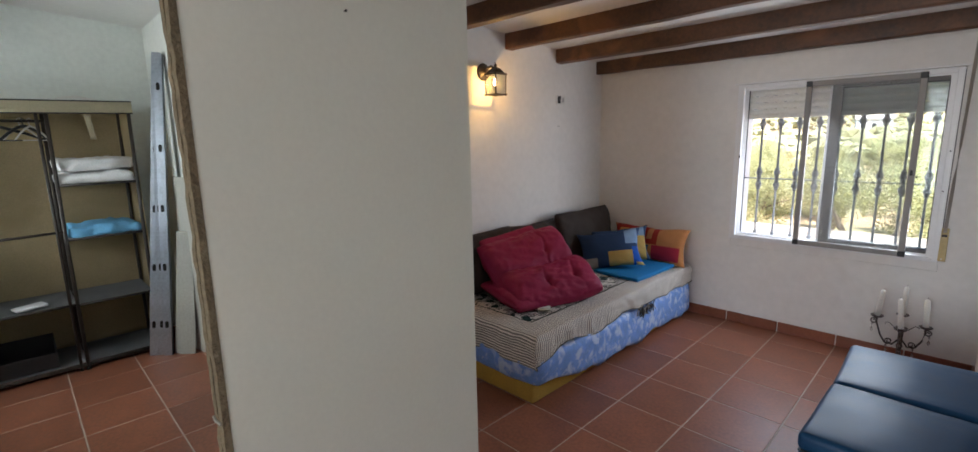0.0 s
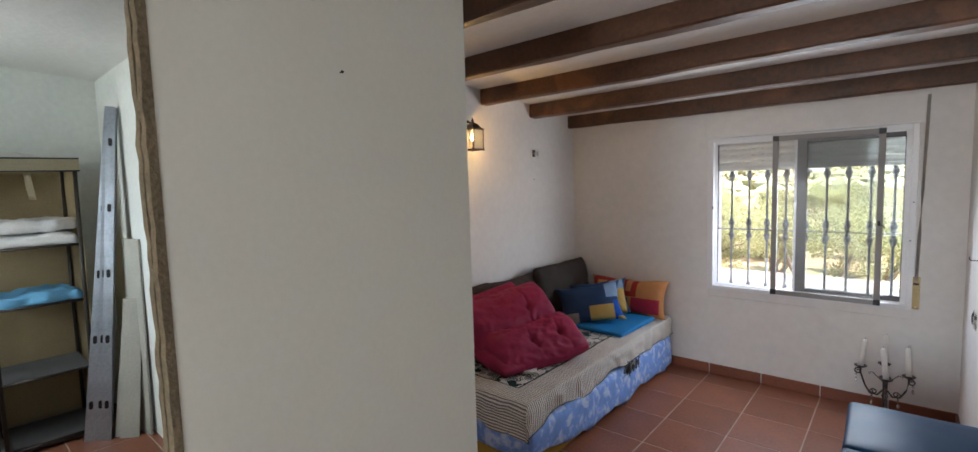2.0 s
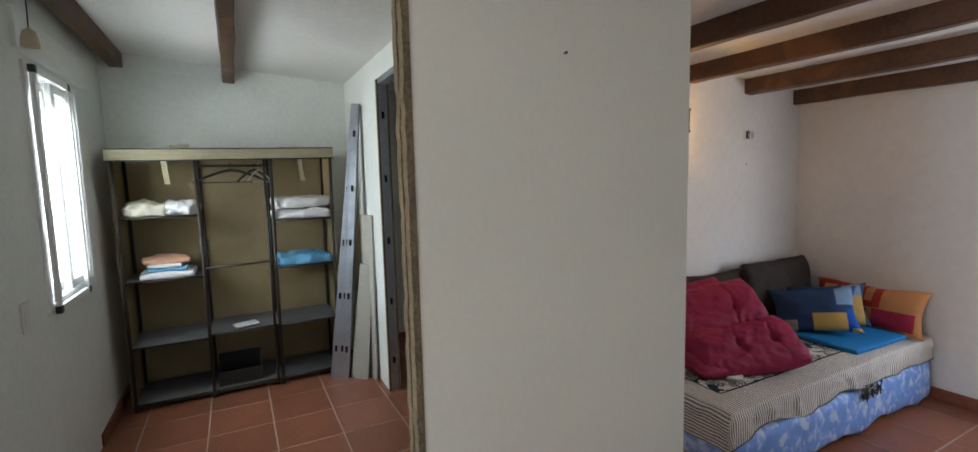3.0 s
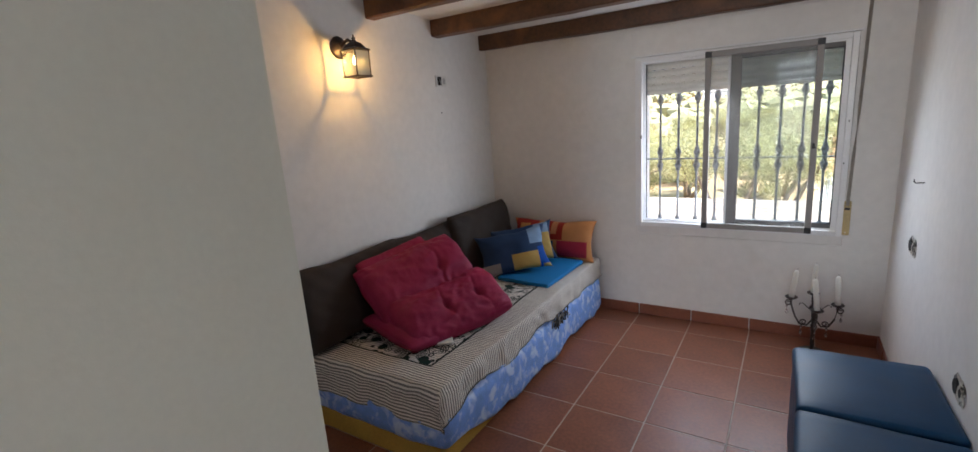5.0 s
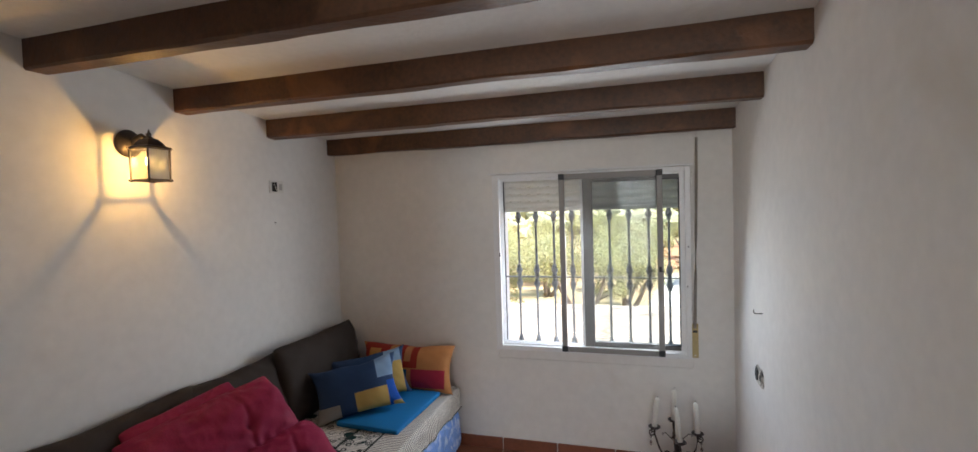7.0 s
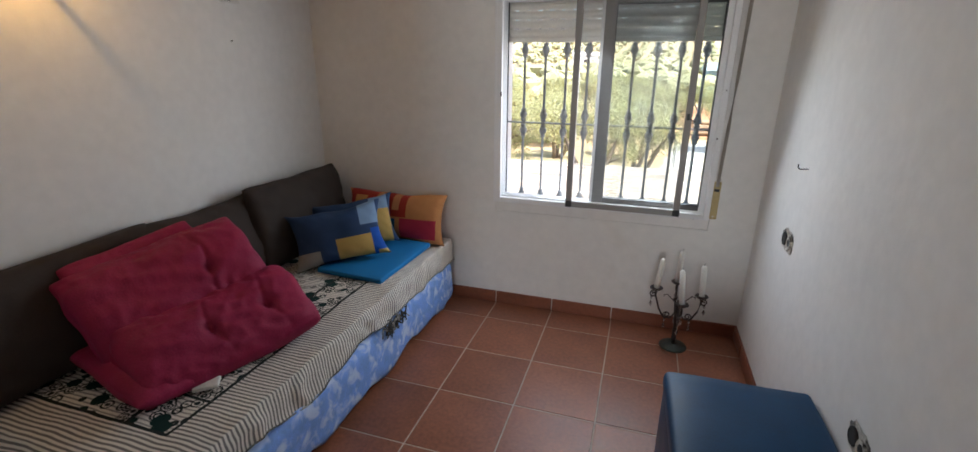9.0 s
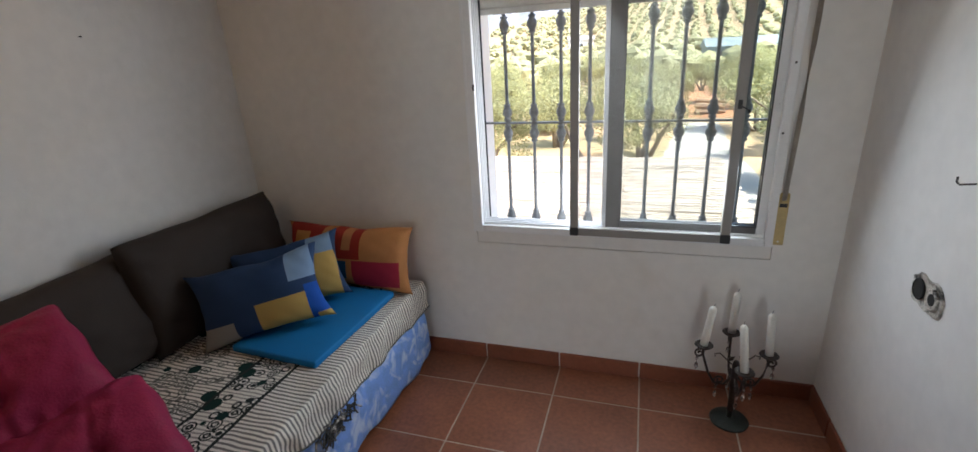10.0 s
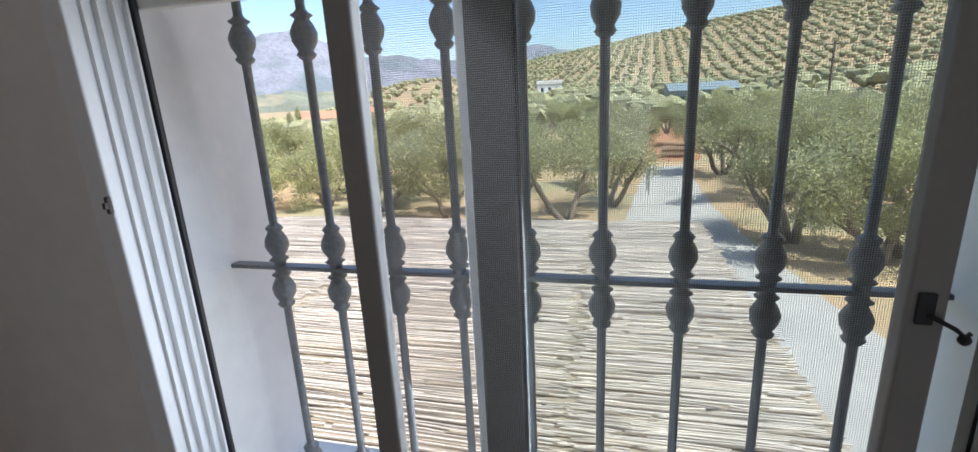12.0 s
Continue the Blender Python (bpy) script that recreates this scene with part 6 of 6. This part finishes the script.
for k in range(6):
    part("wire", tube(bmesh.new(), [(0, 0, 0.2 + k * 0.2), (0, 1.2, 0.2 + k * 0.2)], 0.008, 4), galv, fp)

# ---- floor tiles and skirting ----
def tile_mesh(name, w, d, h, material):
    return mesh_of(name, B(0, 0, -0.008, w, d, h, bev=0.0014, seg=1), material)


TX0, TY0 = -0.945 - 12 * T, 4.908 - 20 * T
gap = 0.0062
whole = tile_mesh("tile", T - gap, T - gap, 0.0, tile_clay)
areas = [(XL, PY1, XR, YW), (PX - 0.1, SY, XR, PY1), (WX, WY, PX - 0.1, NY), (WX, NY, XL - 0.1, 4.5)]
for i in range(-2, 18):
    for j in range(-2, 22):
        x0, y0 = TX0 + i * T, TY0 + j * T
        for k, (ax0, ay0, ax1, ay1) in enumerate(areas):
            a, b, c, d = max(x0 + gap, ax0), max(y0 + gap, ay0), min(x0 + T, ax1), min(y0 + T, ay1)
            if c - a < 0.012 or d - b < 0.012:
                continue
            if c - a > T - gap - 1e-4 and d - b > T - gap - 1e-4:
                me = whole
            else:
                me = tile_mesh("tile", c - a, d - b, 0.0, tile_clay)
            ob = new("tile", me)
            ob.location = (a, b, random.Random(i * 97 + j).uniform(-0.0006, 0.0006))
            ob.parent = floor


def skirting(u0, u1, w, axis, side, h=0.076):
    base = new("baseboard")
    tagged(base, "terracotta tile skirting along the wall foot", "baseboard", "", "structure")
    origin = (-0.945 if axis == "x" else 4.908)
    k0 = math.floor((u0 - origin) / T)
    for k in range(k0, k0 + 40):
        a, b = max(u0, origin + k * T + 0.003), min(u1, origin + (k + 1) * T - 0.003)
        if b - a < 0.01:
            continue
        wob = random.Random(k).uniform(0, 0.002)
        if axis == "x":
            bm = B(a, min(w, w + side * (0.011 + wob)), 0.001, b, max(w, w + side * (0.011 + wob)), h, bev=0.003, seg=1)
        else:
            bm = B(min(w, w + side * (0.011 + wob)), a, 0.001, max(w, w + side * (0.011 + wob)), b, h, bev=0.003, seg=1)
        part("skirting_tile", bm, tile_base, base)


skirting(XL, XR, YW, "x", -1)
skirting(2.4, YW - 0.013, XR, "y", -1)
skirting(PY1, YW - 0.013, XL, "y", 1)
skirting(NY + 0.1, 4.5, WX, "y", 1)
skirting(WX, -3.6, WY, "x", 1)
